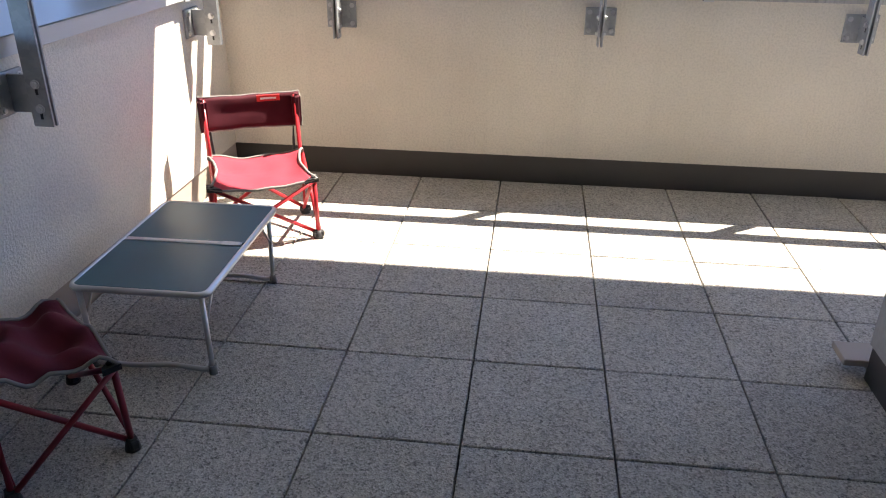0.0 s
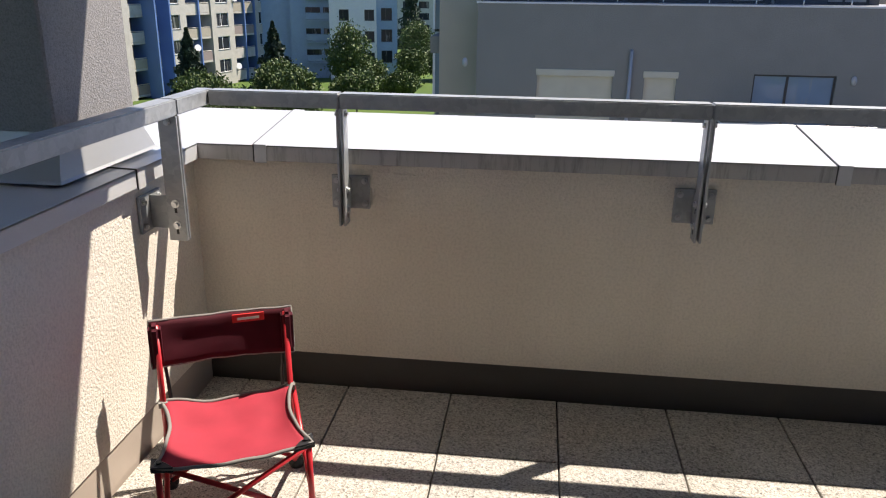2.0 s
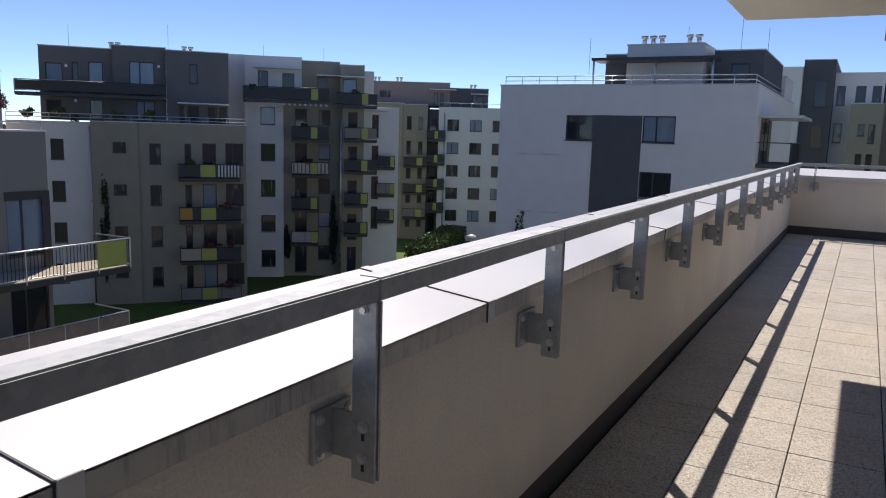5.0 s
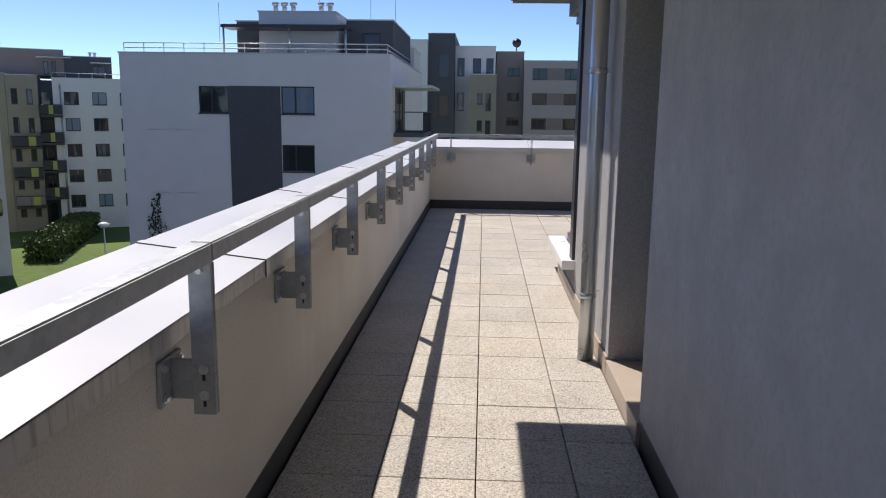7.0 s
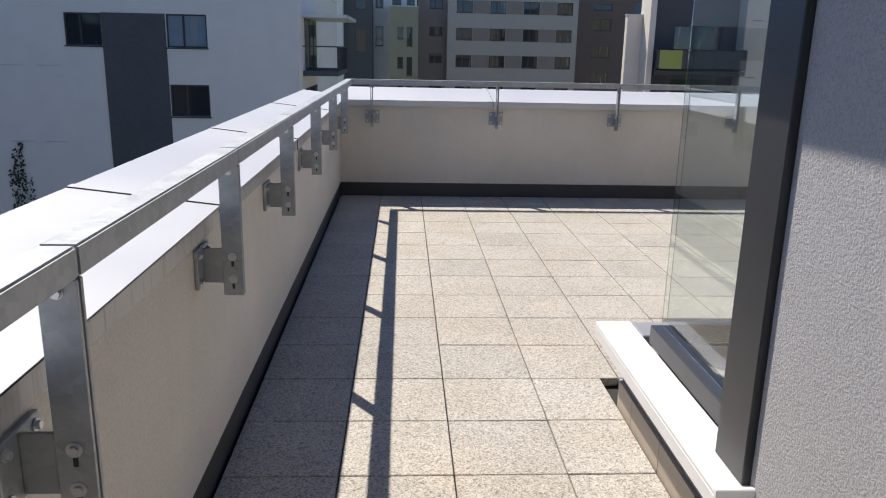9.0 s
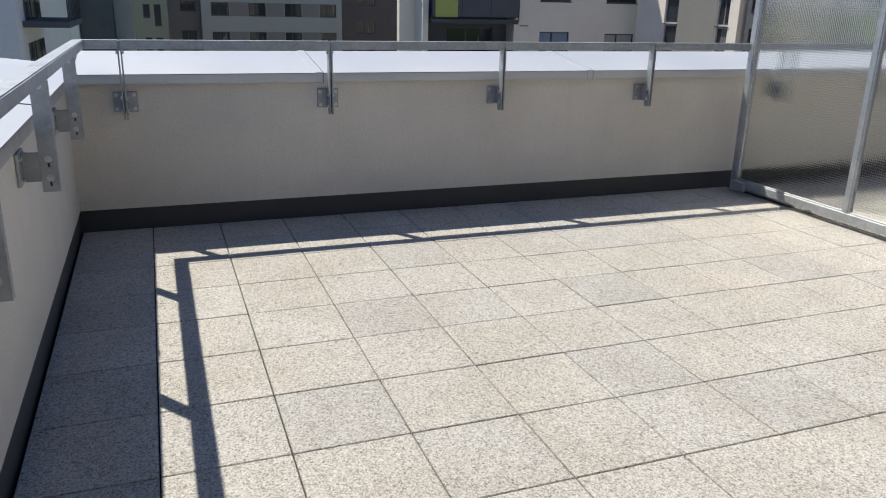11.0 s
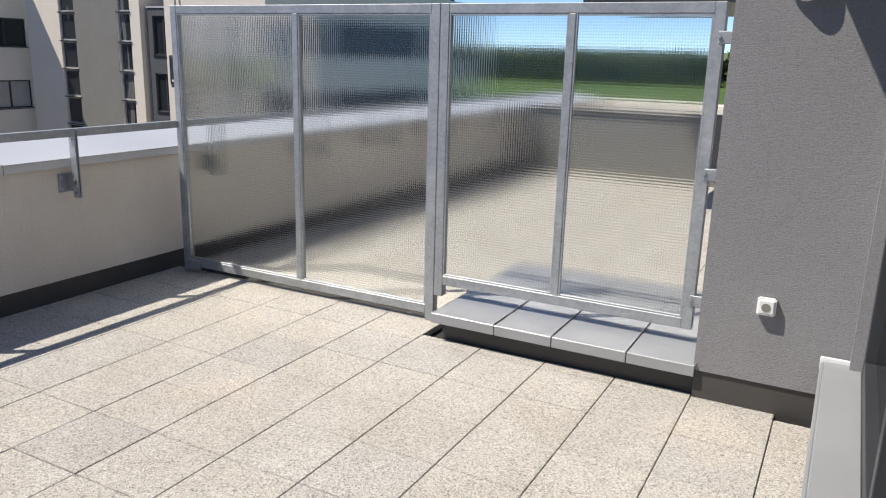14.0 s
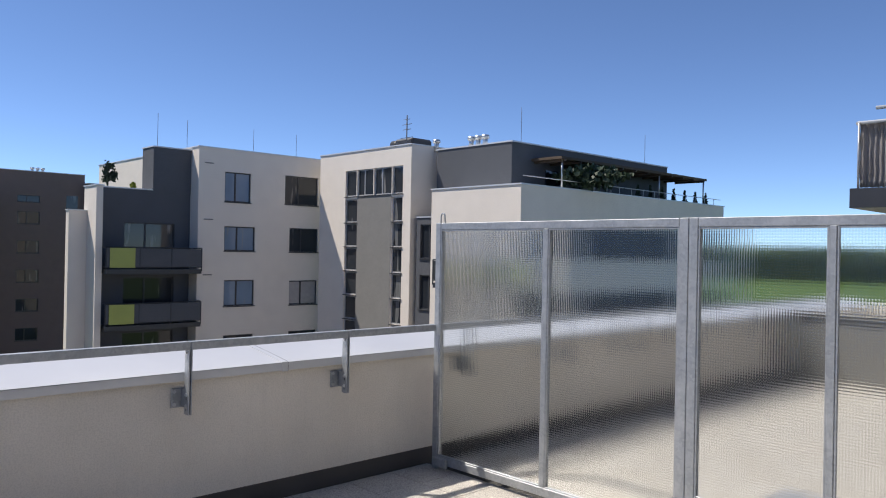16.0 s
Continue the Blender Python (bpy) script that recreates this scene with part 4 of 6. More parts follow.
def block(h, s0, s1, z0, z1, d0, d1, mat, ops=(), cap=True):
    """One volume of a house with its windows. An opening: s0, s1, z0, z1, style."""
    me = holed_wall(s0, s1, z0, z1, d0, d1, ops)
    me.materials.append(mat)
    w = new("wall", me)
    w.parent = h
    if cap:
        part("roof_edge", add_box(bmesh.new(), (s0 - 0.04, d0 - 0.04, z1 + 0.002), (s1 + 0.04, d1 + 0.04, z1 + 0.06)), M_COPE, h)
    for o in ops:
        a, b, c, d = o[:4]
        style = o[4] if len(o) > 4 else ""
        bm = bmesh.new()
        f = 0.06
        y0, y1 = d0 + 0.08, d0 + 0.15
        n = 1 if 1.15 < b - a < 2.8 else (2 if b - a >= 2.8 else 0)
        mids = [a + (b - a) * (0.42 if n == 1 else (k + 1) / (n + 1)) for k in range(n)]
        xs = [a, a + f] + [q for m in mids for q in (m - 0.04, m + 0.04)] + [b - f, b]
        add_frame(bm, xs, [c, c + f, d - f, d], [(1 + 2 * k, 1) for k in range(n + 1)], y0, y1)
        wd = part("window", bm, {"shutter": M_BLIND, "white": M_WHITE, "pale": M_SILLG}.get(style, M_FRAME), h)
        part("pane", add_box(bmesh.new(), (a + f, d0 + 0.11, c + f), (b - f, d0 + 0.12, d - f)), {"shutter": M_BLIND, "pale": M_PANE, "curtain": M_PANEB, "slat": M_FABRIC}.get(style, M_PANE), wd)
        if style == "shutter":
            part("shutter_box", add_box(bmesh.new(), (a - 0.05, d0 - 0.03, d - 0.20), (b + 0.05, d0 + 0.1, d + 0.02), 0.01), M_BLIND, wd)
        part("sill", add_box(bmesh.new(), (a - 0.04, d0 - 0.05, c - 0.05), (b + 0.04, d0 + 0.1, c - 0.004)), M_FRAME, wd)
    return w


def balcony(h, s0, s1, z, d0, depth, green=None, rail_h=1.0, solid=None, bars=True, mat=None, rail_mat=None, floor_mat=None):
    """A cantilevered balcony: slab, handrail, upright bars or panels, and a coloured panel."""
    b = part("balcony", add_box(bmesh.new(), (s0, d0 - depth, z - 0.22), (s1, d0 - 0.002, z)), mat or M_HDARK, h)
    t = z + rail_h
    y = d0 - depth
    for name, h, rr in (("handrail", t - 0.025, 0.03), ("bottom_rail", z + 0.095, 0.018)):
        part(name, add_tube(bmesh.new(), [(s0, d0, h), (s0, y, h), (s1, y, h), (s1, d0, h)], rr, 4), rail_mat or M_DRAIL, b)
    n = max(2, int((s1 - s0) / 1.2))
    for k in range(n + 1):
        x = s0 + (s1 - s0) * k / n
        part("rail_post", add_box(bmesh.new(), (x - 0.02, y - 0.02, z - 0.1), (x + 0.02, y + 0.02, t - 0.03)), rail_mat or M_DRAIL, b)
    if floor_mat:
        part("balcony_floor", add_box(bmesh.new(), (s0 + 0.05, d0 - depth + 0.05, z + 0.004), (s1 - 0.05, d0 - 0.004, z + 0.02)), floor_mat, b)
    if bars:
        bm = bmesh.new()
        n = int((s1 - s0) / 0.13)
        for k in range(n):
            x = s0 + (s1 - s0) * (k + 0.5) / n
            add_box(bm, (x - 0.009, d0 - depth - 0.009, z + 0.1), (x + 0.009, d0 - depth + 0.009, t - 0.05))
        for k in range(int(depth / 0.13)):
            y = d0 - depth + 0.13 * (k + 0.5)
            for x in (s0, s1):
                add_box(bm, (x - 0.009, y - 0.009, z + 0.1), (x + 0.009, y + 0.009, t - 0.05))
        tagged(part("railing_infill", bm, M_DRAIL, b), kind="stuff")
    if solid:
        part("panel", add_box(bmesh.new(), (s0 + 0.03, d0 - depth - 0.012, z + 0.12), (s1 - 0.03, d0 - depth + 0.012, t - 0.07)), solid, b)
    if green:
        part("panel", add_box(bmesh.new(), (green[0], d0 - depth - 0.05, z + 0.08), (green[1], d0 - depth - 0.02, t - 0.06)), M_GREEN, b, "lime green railing panel")
    return b


def vents(h, s, d, z, n):
    for k in range(n):
        bm = add_tube(bmesh.new(), [(s + k * 0.45, d, z), (s + k * 0.45, d, z + 0.55)], 0.12, 10)
        add_tube(bm, [(s + k * 0.45, d, z + 0.42), (s + k * 0.45, d, z + 0.58)], 0.19, 10)
        part("roof_vent", bm, M_PIPE, h)


def mast(h, s, d, z, height):
    bm = add_tube(bmesh.new(), [(s, d, z), (s, d, z + height)], 0.011, 5)
    part("lightning_rod", bm, M_HDARK, h)


BASE = -10.5

def leaf_cloud(n, spread, size, seed, shape="round"):
    """Many small leaf quads in clumps, with gaps."""
    rnd = random.Random(seed)
    verts, faces = [], []
    clumps = []
    for _ in range(max(6, n // 60)):
        while True:
            c = Vector((rnd.uniform(-1, 1), rnd.uniform(-1, 1), rnd.uniform(-1, 1)))
            if c.length < 1:
                break
        clumps.append(c)
    for _ in range(n):
        if shape == "cone":
            h = rnd.random() ** 1.6
            a = rnd.uniform(0, 2 * math.pi)
            tier = 0.82 + 0.18 * math.sin(h * 38)
            r = (1 - h) * tier * (0.35 + 0.65 * math.sqrt(rnd.random())) * (0.8 + 0.2 * math.sin(a * 5 + h * 9))
            c = Vector((r * math.cos(a), r * math.sin(a), h * 2 - 1))
        elif shape == "box":
            c = Vector((rnd.uniform(-1, 1), rnd.uniform(-1, 1), rnd.uniform(-1, 1)))
        else:
            k = rnd.choice(clumps)
            c = k * 0.78 + Vector((rnd.gauss(0, 0.14), rnd.gauss(0, 0.14), rnd.gauss(0, 0.12)))
        c = Vector((c.x * spread[0], c.y * spread[1], c.z * spread[2]))
        q = Euler((rnd.uniform(0, 6.3), rnd.uniform(0, 6.3), rnd.uniform(0, 6.3))).to_matrix()
        s = size * rnd.uniform(0.6, 1.3)
        k = len(verts)
        verts += [c + q @ Vector(v) for v in ((-s, -s * 0.6, 0), (s, -s * 0.5, 0.1 * s), (s * 0.8, s * 0.6, 0), (-s * 0.7, s * 0.7, 0.15 * s))]
        faces.append((k, k + 1, k + 2, k + 3))
    me = bpy.data.meshes.new("leaves")
    me.from_pydata([tuple(v) for v in verts], [], faces)
    return me


# grey house across the long parapet
G = house("grey_apartment_house", "stone grey apartment house with set-back dark upper storeys", (0, 24.3), (1, 0))
ops = [(1.0, 3.55, -3.28, -1.08, "shutter"), (4.6, 5.66, -3.25, -1.08, "shutter"), (8.14, 10.77, -3.3, -1.08, "curtain"), (13.1, 14.06, -3.2, -1.06), (16.75, 18.15, -3.2, -1.0, "curtain")]
ops += [(o[0], o[1], o[2] - k, o[3] - k) for k in (3.0, 6.0) for o in ops]
block(G, -1.1, 18.3, BASE, 1.05, 0, 12, M_HGREY, ops)
block(G, -2.58, -1.104, BASE, 2.75, 1.4, 12, M_HBEIGE, [], False)
for k in range(-2, 2):
    bay = part("side_bay", add_box(bmesh.new(), (-2.95, 1.7, -0.75 + 3 * k), (-2.584, 4.5, -0.15 + 3 * k)), M_HGREY, G)
    part("bay_glass", add_box(bmesh.new(), (-2.8, 1.75, -2.9 + 3 * k), (-2.584, 4.4, -0.754 + 3 * k)), M_PANEB, bay)
    part("bay_post", add_box(bmesh.new(), (-2.86, 1.68, -2.9 + 3 * k), (-2.78, 1.745, -0.754 + 3 * k)), M_COPE, bay)
for s in (4.1, 15.55):
    part("downpipe", add_tube(bmesh.new(), [(s, -0.09, BASE), (s, -0.09, -0.45), (s, 0.02, -0.40)], 0.06, 10), M_SILLG, G)
for s, z in ((11.3, -1.22), (-1.5, -0.9)):
    bm = bmesh.new()
    bmesh.ops.create_uvsphere(bm, u_segments=14, v_segments=8, radius=1, matrix=Matrix.Translation((s, -0.03, z)) @ Matrix.Diagonal((0.10, 0.06, 0.16, 1)))
    part("wall_light", bm, M_SILLG, G)
bm = bmesh.new()
add_tube(bm, [(-0.9, 0.1, 1.38), (18.2, 0.1, 1.38)], 0.03, 6)
for k in range(14):
    add_tube(bm, [(-0.9 + k * 1.47, 0.1, 1.05), (-0.9 + k * 1.47, 0.1, 1.38)], 0.02, 5)
part("terrace_rail", bm, M_PIPE, G)
block(G, -0.86, 2.45, 1.11, 2.95, 4.2, 12, M_HDARK, [(-0.2, 1.66, 1.15, 2.42)], False)
block(G, 2.454, 12.9, 1.11, 2.95, 3.2, 12, M_HDARK, [(4.18, 5.27, 1.15, 2.47), (7.86, 9.0, 1.15, 2.36, "slat"), (11.13, 12.55, 1.15, 2.5, "slat")], False)
block(G, -1.7, 10.35, 3.06, 10.2, 3.2, 12, M_HDARK, [(-0.1, 1.75, 3.2, 6.5), (4.2, 5.3, 4.3, 6.5), (7.94, 9.02, 3.2, 6.5)])
block(G, 10.354, 12.7, 2.954, 10.2, 2.5, 12, M_HDARK, [(11.14, 12.5, 3.9, 6.4, "slat")])
part("pilaster", add_box(bmesh.new(), (10.3, 2.3, 2.96), (10.62, 3.19, 10.2)), M_FRAME, G)
part("ledge", add_box(bmesh.new(), (10.5, 1.6, 2.75), (13.6, 3.19, 2.95)), M_FRAME, G)
part("ledge", add_box(bmesh.new(), (10.6, 2.2, 3.55), (12.85, 2.49, 3.88)), M_HDARK, G)
balcony(G, -3.7, 9.45, 2.98, 3.19, 2.0, None, 1.55, None, True, M_FRAME)
part("column", add_box(bmesh.new(), (-0.75, 1.3, 1.11), (-0.5, 1.55, 2.75)), M_HDARK, G)
part("downpipe", add_tube(bmesh.new(), [(9.25, 3.1, 1.1), (9.25, 3.1, 2.75)], 0.06, 8), M_PIPE, G)
balcony(G, 6.9, 11.6, -3.45, -0.002, 1.7, (7.75, 8.85), 1.0, None, True, M_FRAME, M_PIPE)
balcony(G, 14.8, 20.15, -3.75, -0.002, 1.9, (18.75, 19.95), 1.05, None, True, M_FRAME, M_PIPE, M_HBEIGE)
balcony(G, 14.8, 20.0, -6.6, -0.002, 1.9, None, 1.2, M_FENCE, True, M_FRAME, M_PIPE, M_HBEIGE)
part("lintel", add_box(bmesh.new(), (16.7, -0.03, -1.28), (18.32, -0.003, -0.98)), M_FRAME, G)
part("corner_post", add_box(bmesh.new(), (18.02, -0.04, -3.7), (18.32, -0.003, -1.284)), M_FRAME, G)
part("screen_wall", add_box(bmesh.new(), (13.2, 3.0, 1.11), (17.2, 3.1, 2.35)), M_BLIND, G)
block(G, 12.904, 18.0, 1.11, 1.9, 7.0, 12, M_HBEIGE, [], False)

far_b = house("beige_house", "low beige house behind the grey one", (0, 45), (1, 0))
block(far_b, 17.0, 29.4, BASE, 4.3, 0, 10, M_HSAND, [(20.2 + 1.7 * k, 21.0 + 1.7 * k, 2.1, 3.2, "curtain" if k % 2 else "") for k in range(5)] + [(20.2 + 1.7 * k, 21.0 + 1.7 * k, -0.8, 0.4) for k in range(5)])
part("chimney", add_box(bmesh.new(), (23.2, 2, 4.36), (24.4, 4, 5.1)), M_HGREY, far_b)

# white house with the dark stripe
W = house("white_house_with_stripe", "white apartment house with a slate grey stripe and roof pergola", (38.3, 8.54), (0, -1))
ops = [(-3.84, -2.44, 1.28, 2.5), (0.01, 1.56, 1.27, 2.52, "curtain"), (0.0, 1.53, -1.38, -0.14), (0.0, 1.53, -4.1, -2.85), (0.0, 1.53, -6.9, -5.6)]
block(W, -7.5, 5.05, BASE, 3.95, 0, 18, M_HWHITE, ops)
part("stripe", add_box(bmesh.new(), (-2.43, -0.02, BASE), (-0.01, -0.003, 2.52)), M_HDARK, W)
block(W, -1.65, 2.1, 4.02, 6.1, 2.5, 9, M_HWHITE)
block(W, -2.9, -1.654, 4.02, 5.7, 3.0, 9, M_HDARK)
block(W, 2.5, 4.8, 4.02, 5.8, 3.2, 12, M_HDARK, [(3.3, 4.2, 4.2, 5.2)])
block(W, 3.4, 5.0, 4.02, 5.2, 12.2, 17, M_HWHITE)
part("pergola", add_box(bmesh.new(), (-3.0, 0.9, 5.22), (2.95, 2.45, 5.36)), M_FRAME, W)
for s in (-2.9, 0.2, 2.85):
    part("pergola_post", add_tube(bmesh.new(), [(s, 1.0, 4.0), (s, 1.0, 5.22)], 0.05, 6), M_PIPE, W)
bm = bmesh.new()
for z in (4.2, 4.42):
    add_tube(bm, [(-7.3, 0.15, z), (4.9, 0.15, z), (4.9, 17.5, z)], 0.025, 5)
for k in range(14):
    add_tube(bm, [(-7.3 + k * 0.94, 0.15, 3.98), (-7.3 + k * 0.94, 0.15, 4.42)], 0.02, 5)
part("terrace_rail", bm, M_PIPE, W)
vents(W, -1.2, 4, 6.15, 3)
vents(W, 1.1, 4, 6.15, 2)
for s, hh in ((-4.8, 1.4), (3.3, 2.2), (4.6, 1.6), (0.6, 1.8)):
    mast(W, s, 6, 5.0, hh + 0.6)
for z in (0.45, -2.4, -5.2):
    bm = add_box(bmesh.new(), (5.06, 1.2, z - 0.2), (6.5, 6.5, z))
    bal = part("balcony", bm, M_HDARK, W)
    bm = bmesh.new()
    add_box(bm, (6.44, 1.2, z + 0.95), (6.5, 6.5, z + 1.0))
    add_box(bm, (5.06, 1.2, z + 0.95), (6.5, 1.25, z + 1.0))
    for k in range(10):
        add_box(bm, (6.45, 1.25 + k * 0.55, z), (6.49, 1.29 + k * 0.55, z + 0.95))
    part("handrail", bm, M_DRAIL, bal)
    for k in range(3):
        part("balcony_door", add_box(bmesh.new(), (5.052, 2.0 + k * 1.5, z), (5.10, 3.1 + k * 1.5, z + 2.1)), M_PANE, bal)
part("awning", add_box(bmesh.new(), (5.06, 1.0, 2.55), (6.9, 7.0, 2.68)), M_COPE, W)
for z, cloth in ((0.45, True), (-2.3, False), (-5.1, False)):
    bal = part("side_balcony", add_box(bmesh.new(), (-8.5, 2.2, z - 0.2), (-7.504, 5.5, z)), M_HDARK, W)
    bm = bmesh.new()
    add_tube(bm, [(-7.52, 2.25, z + 1.0), (-8.45, 2.25, z + 1.0), (-8.45, 5.45, z + 1.0)], 0.025, 6)
    add_tube(bm, [(-7.52, 2.25, z + 1.15), (-8.45, 2.25, z + 1.15), (-8.45, 5.45, z + 1.15)], 0.02, 6)
    part("handrail", bm, M_PIPE, bal)
    for k in range(7):
        part("baluster", add_box(bmesh.new(), (-8.43 + 0.14 * k, 2.23, z), (-8.37 + 0.14 * k, 2.27, z + 1.0)), M_DRAIL, bal)
    part("side_panel", add_box(bmesh.new(), (-8.46, 2.3, z + 0.05), (-8.44, 5.4, z + 0.97)), M_DRAIL, bal)
    if cloth:
        part("hanging_cloth", add_box(bmesh.new(), (-8.36, 2.20, z + 0.12), (-7.55, 2.225, z + 1.03), 0.006), M_CLOTHG, bal, "dark green cloth over the railing")
    part("side_pipe", add_tube(bmesh.new(), [(-7.56, 1.6, z - 2.6), (-7.56, 1.6, z - 0.25)], 0.06, 8), M_PIPE, W)
for s0 in (-6.32, -4.98):
    for z in (0.5, -2.44, -5.4):
        bm = add_tube(bmesh.new(), [(s0, -0.03, z), (s0 + 0.9, -0.03, z)], 0.012, 6)
        for q in (0.22, 0.68):
            add_tube(bm, [(s0 + q, 0.0, z), (s0 + q, -0.05, z)], 0.03, 6)
        part("wall_anchor", bm, M_PIPE, W)
for s0, z1, n in ((-6.42, -3.6, 170), (-6.22, -2.7, 300), (-5.98, -2.5, 340), (-5.72, -3.9, 150)):
    me = leaf_cloud(n, (0.10, 0.05, (z1 + 8.5) / 2), 0.05, n, "box")
    me.materials.append(M_LEAFD)
    vine = new("climbing_plant", me)
    vine.location = W.matrix_world @ Vector((s0, -0.06, (z1 - 8.5) / 2))
    vine.rotation_euler = W.matrix_world.to_euler()
    tagged(vine, "thin dark green climber on the white wall", "climbing plant", "climbers on the white house", "stuff")

# olive, slate and white terrace of houses
O = house("olive_apartment_house", "olive grey apartment house with slate upper storeys", (37.11, 39.57), (0.751, -0.661))
ops = []
for k in range(4):
    dz = -2.75 * k
    ops += [(-3.35 - 0.02 * k, -2.56 - 0.02 * k, -0.43 + dz, 0.24 + dz), (-1.15, -0.44, -1.16 + dz, 0.19 + dz),
            (1.05, 1.48, -2.1 + dz, 0.22 + dz), (2.19, 3.07, -2.1 + dz, 0.26 + dz, "curtain" if k % 2 else ""), (3.68, 4.86, -1.15 + dz, 0.3 + dz)]
block(O, -1.8, 5.05, BASE, 1.5, 0, 14, M_HTAN, [o for o in ops if o[0] > -1.8])
block(O, -4.62, -1.804, BASE, 1.5, -0.12, 14, M_HTAN, [o for o in ops if o[0] < -1.8])
block(O, -9.5, -4.624, BASE, 1.4, 0.6, 14, M_HWHITE, [(-7.05, -6.28, -0.97 - 2.7 * k, 0.35 - 2.7 * k) for k in range(4)])
part("downpipe", add_tube(bmesh.new(), [(-4.72, 0.5, BASE), (-4.72, 0.5, 1.2)], 0.06, 8), M_PIPE, O)
block(O, -7.87, -3.4, 1.57, 6.35, 3.3, 14, M_HWARM, [(-7.5, -6.47, 3.4, 5.27, "curtain"), (-5.89, -5.51, 3.4, 5.4), (-4.89, -4.0, 3.4, 5.47, "curtain"), (-7.52, -6.61, 1.62, 2.87), (-4.89, -4.09, 1.62, 2.96)])
block(O, -3.396, 0.0, 1.57, 6.6, 3.0, 14, M_HWARM, [(-2.34, -0.74, 3.4, 5.61, "curtain"), (-1.95, -0.76, 1.62, 2.98, "curtain")])
block(O, 0.004, 4.14, 1.57, 6.45, 2.6, 14, M_HWARM, [(1.53, 2.07, 4.31, 5.63), (0.83, 2.13, 1.62, 2.79), (2.7, 4.03, 1.62, 2.78)])
for x, z in ((-6.2, 5.1), (-0.45, 5.35), (-5.7, 2.85)):
    part("wall_light", add_disc(bmesh.new(), (x, 2.97, z), (0, -1, 0), 0.1, 0.06, 12), M_LAMP, O)
balcony(O, -9.1, -0.05, 3.28, 2.99, 1.3, None, 0.8, M_DRAIL, False, M_FRAME)
bm = bmesh.new()
for z in (1.72, 1.95):
    add_tube(bm, [(-9.4, 0.2, z), (5.0, 0.2, z)], 0.025, 5)
for k in range(13):
    add_tube(bm, [(-9.4 + 1.2 * k, 0.2, 1.5), (-9.4 + 1.2 * k, 0.2, 1.95)], 0.02, 5)
part("terrace_rail", bm, M_PIPE, O)
part("awning", add_box(bmesh.new(), (0.7, 1.4, 2.88), (4.1, 2.59, 2.96)), M_COPE, O)
vents(O, -3.6, 6, 6.5, 2)
vents(O, 1.3, 6, 6.5, 2)
mast(O, -6.2, 5, 6.4, 1.6)
mast(O, 0.2, 5, 6.4, 2.0)
for k in range(4):
    z = (-2.02, -4.86, -7.6, -10.3)[k]
    bal = balcony(O, 0.64, 4.55, z, -0.002, 1.1, (2.0, 2.95), 0.95, (M_DRAIL, M_DRAIL, M_DRAIL, M_HGREY)[k], k == 0, M_FRAME)
    if k == 0:
        for j in range(7):
            part("pale_slat", add_box(bmesh.new(), (3.12 + 0.21 * j, -1.13, z + 0.1), (3.22 + 0.21 * j, -1.112, z + 0.88)), M_COPE, bal)
    if k in (1, 2):
        part("coloured_panel", add_box(bmesh.new(), (0.68, -1.15, z + 0.1), (1.45 if k == 1 else 1.95, -1.122, z + 0.86)), M_OCHRE if k == 1 else M_HBEIGE, bal)

H = house("white_and_olive_house", "white and olive apartment house with many balconies", (50.15, 37.39), (0.619, -0.786))
ops = [(-4.4, -3.28, 1.68 - 2.83 * k, 3.02 - 2.83 * k, "curtain" if k == 0 else "") for k in range(5)]
block(H, -5.6, -2.65, BASE, 4.4, 0, 12, M_HWHITE, ops, False)
block(H, -5.6, -1.25, 4.404, 6.9, 0.3, 12, M_HWHITE, [(-4.6, -3.83, 4.45, 5.83), (-2.74, -1.8, 4.45, 5.7)])
block(H, -7.0, -5.604, BASE, 7.0, 1.2, 12, M_HWHITE)
for k in range(10):
    part("wall_anchor", add_tube(bmesh.new(), [(-5.1 if k % 2 else -3.1, -0.03, 2.7 - 2.83 * (k // 2)), (-4.7 if k % 2 else -2.75, -0.03, 2.7 - 2.83 * (k // 2))], 0.02, 6), M_PIPE, H)
ops = []
for k in range(5):
    ops += [(-1.78, -0.82, 0.75 - 2.73 * k, 3.0 - 2.73 * k), (0.1, 1.03, 1.75 - 2.73 * k, 2.95 - 2.73 * k, "curtain" if k % 2 else "")]
block(H, -2.646, 1.75, BASE, 4.4, 0.5, 12, M_HTAN, ops, False)
block(H, -1.246, 1.75, 4.404, 6.7, 0.45, 12, M_HTAN, [(0.0, 0.75, 4.45, 5.5)])
ops = [(2.4, 3.14, 0.75 - 2.7 * k, 2.85 - 2.7 * k) for k in range(5)]
block(H, 1.754, 3.65, BASE, 6.45, -0.4, 12, M_HTAN, ops + [(1.95, 3.05, 4.3, 5.4, "curtain")])
block(H, 3.654, 6.6, BASE, 3.3, 1.0, 12, M_HWHITE, [(4.4, 4.95, 0.9 - 2.5 * k, 2.73 - 2.5 * k) for k in range(4)])
block(H, 3.654, 4.6, 3.304, 6.2, 2.4, 12, M_HWHITE)
part("downpipe", add_tube(bmesh.new(), [(1.85, -0.5, BASE), (1.85, -0.5, 4.0)], 0.07, 8), M_PIPE, H)
balcony(H, -5.6, 0.89, 3.56, 0.0, 1.2, (-0.48, 0.05), 1.0, M_DRAIL, False, M_FRAME)
balcony(H, 1.5, 4.6, 3.35, -0.4, 1.0, (3.42, 3.9), 0.95, M_DRAIL, False, M_FRAME)
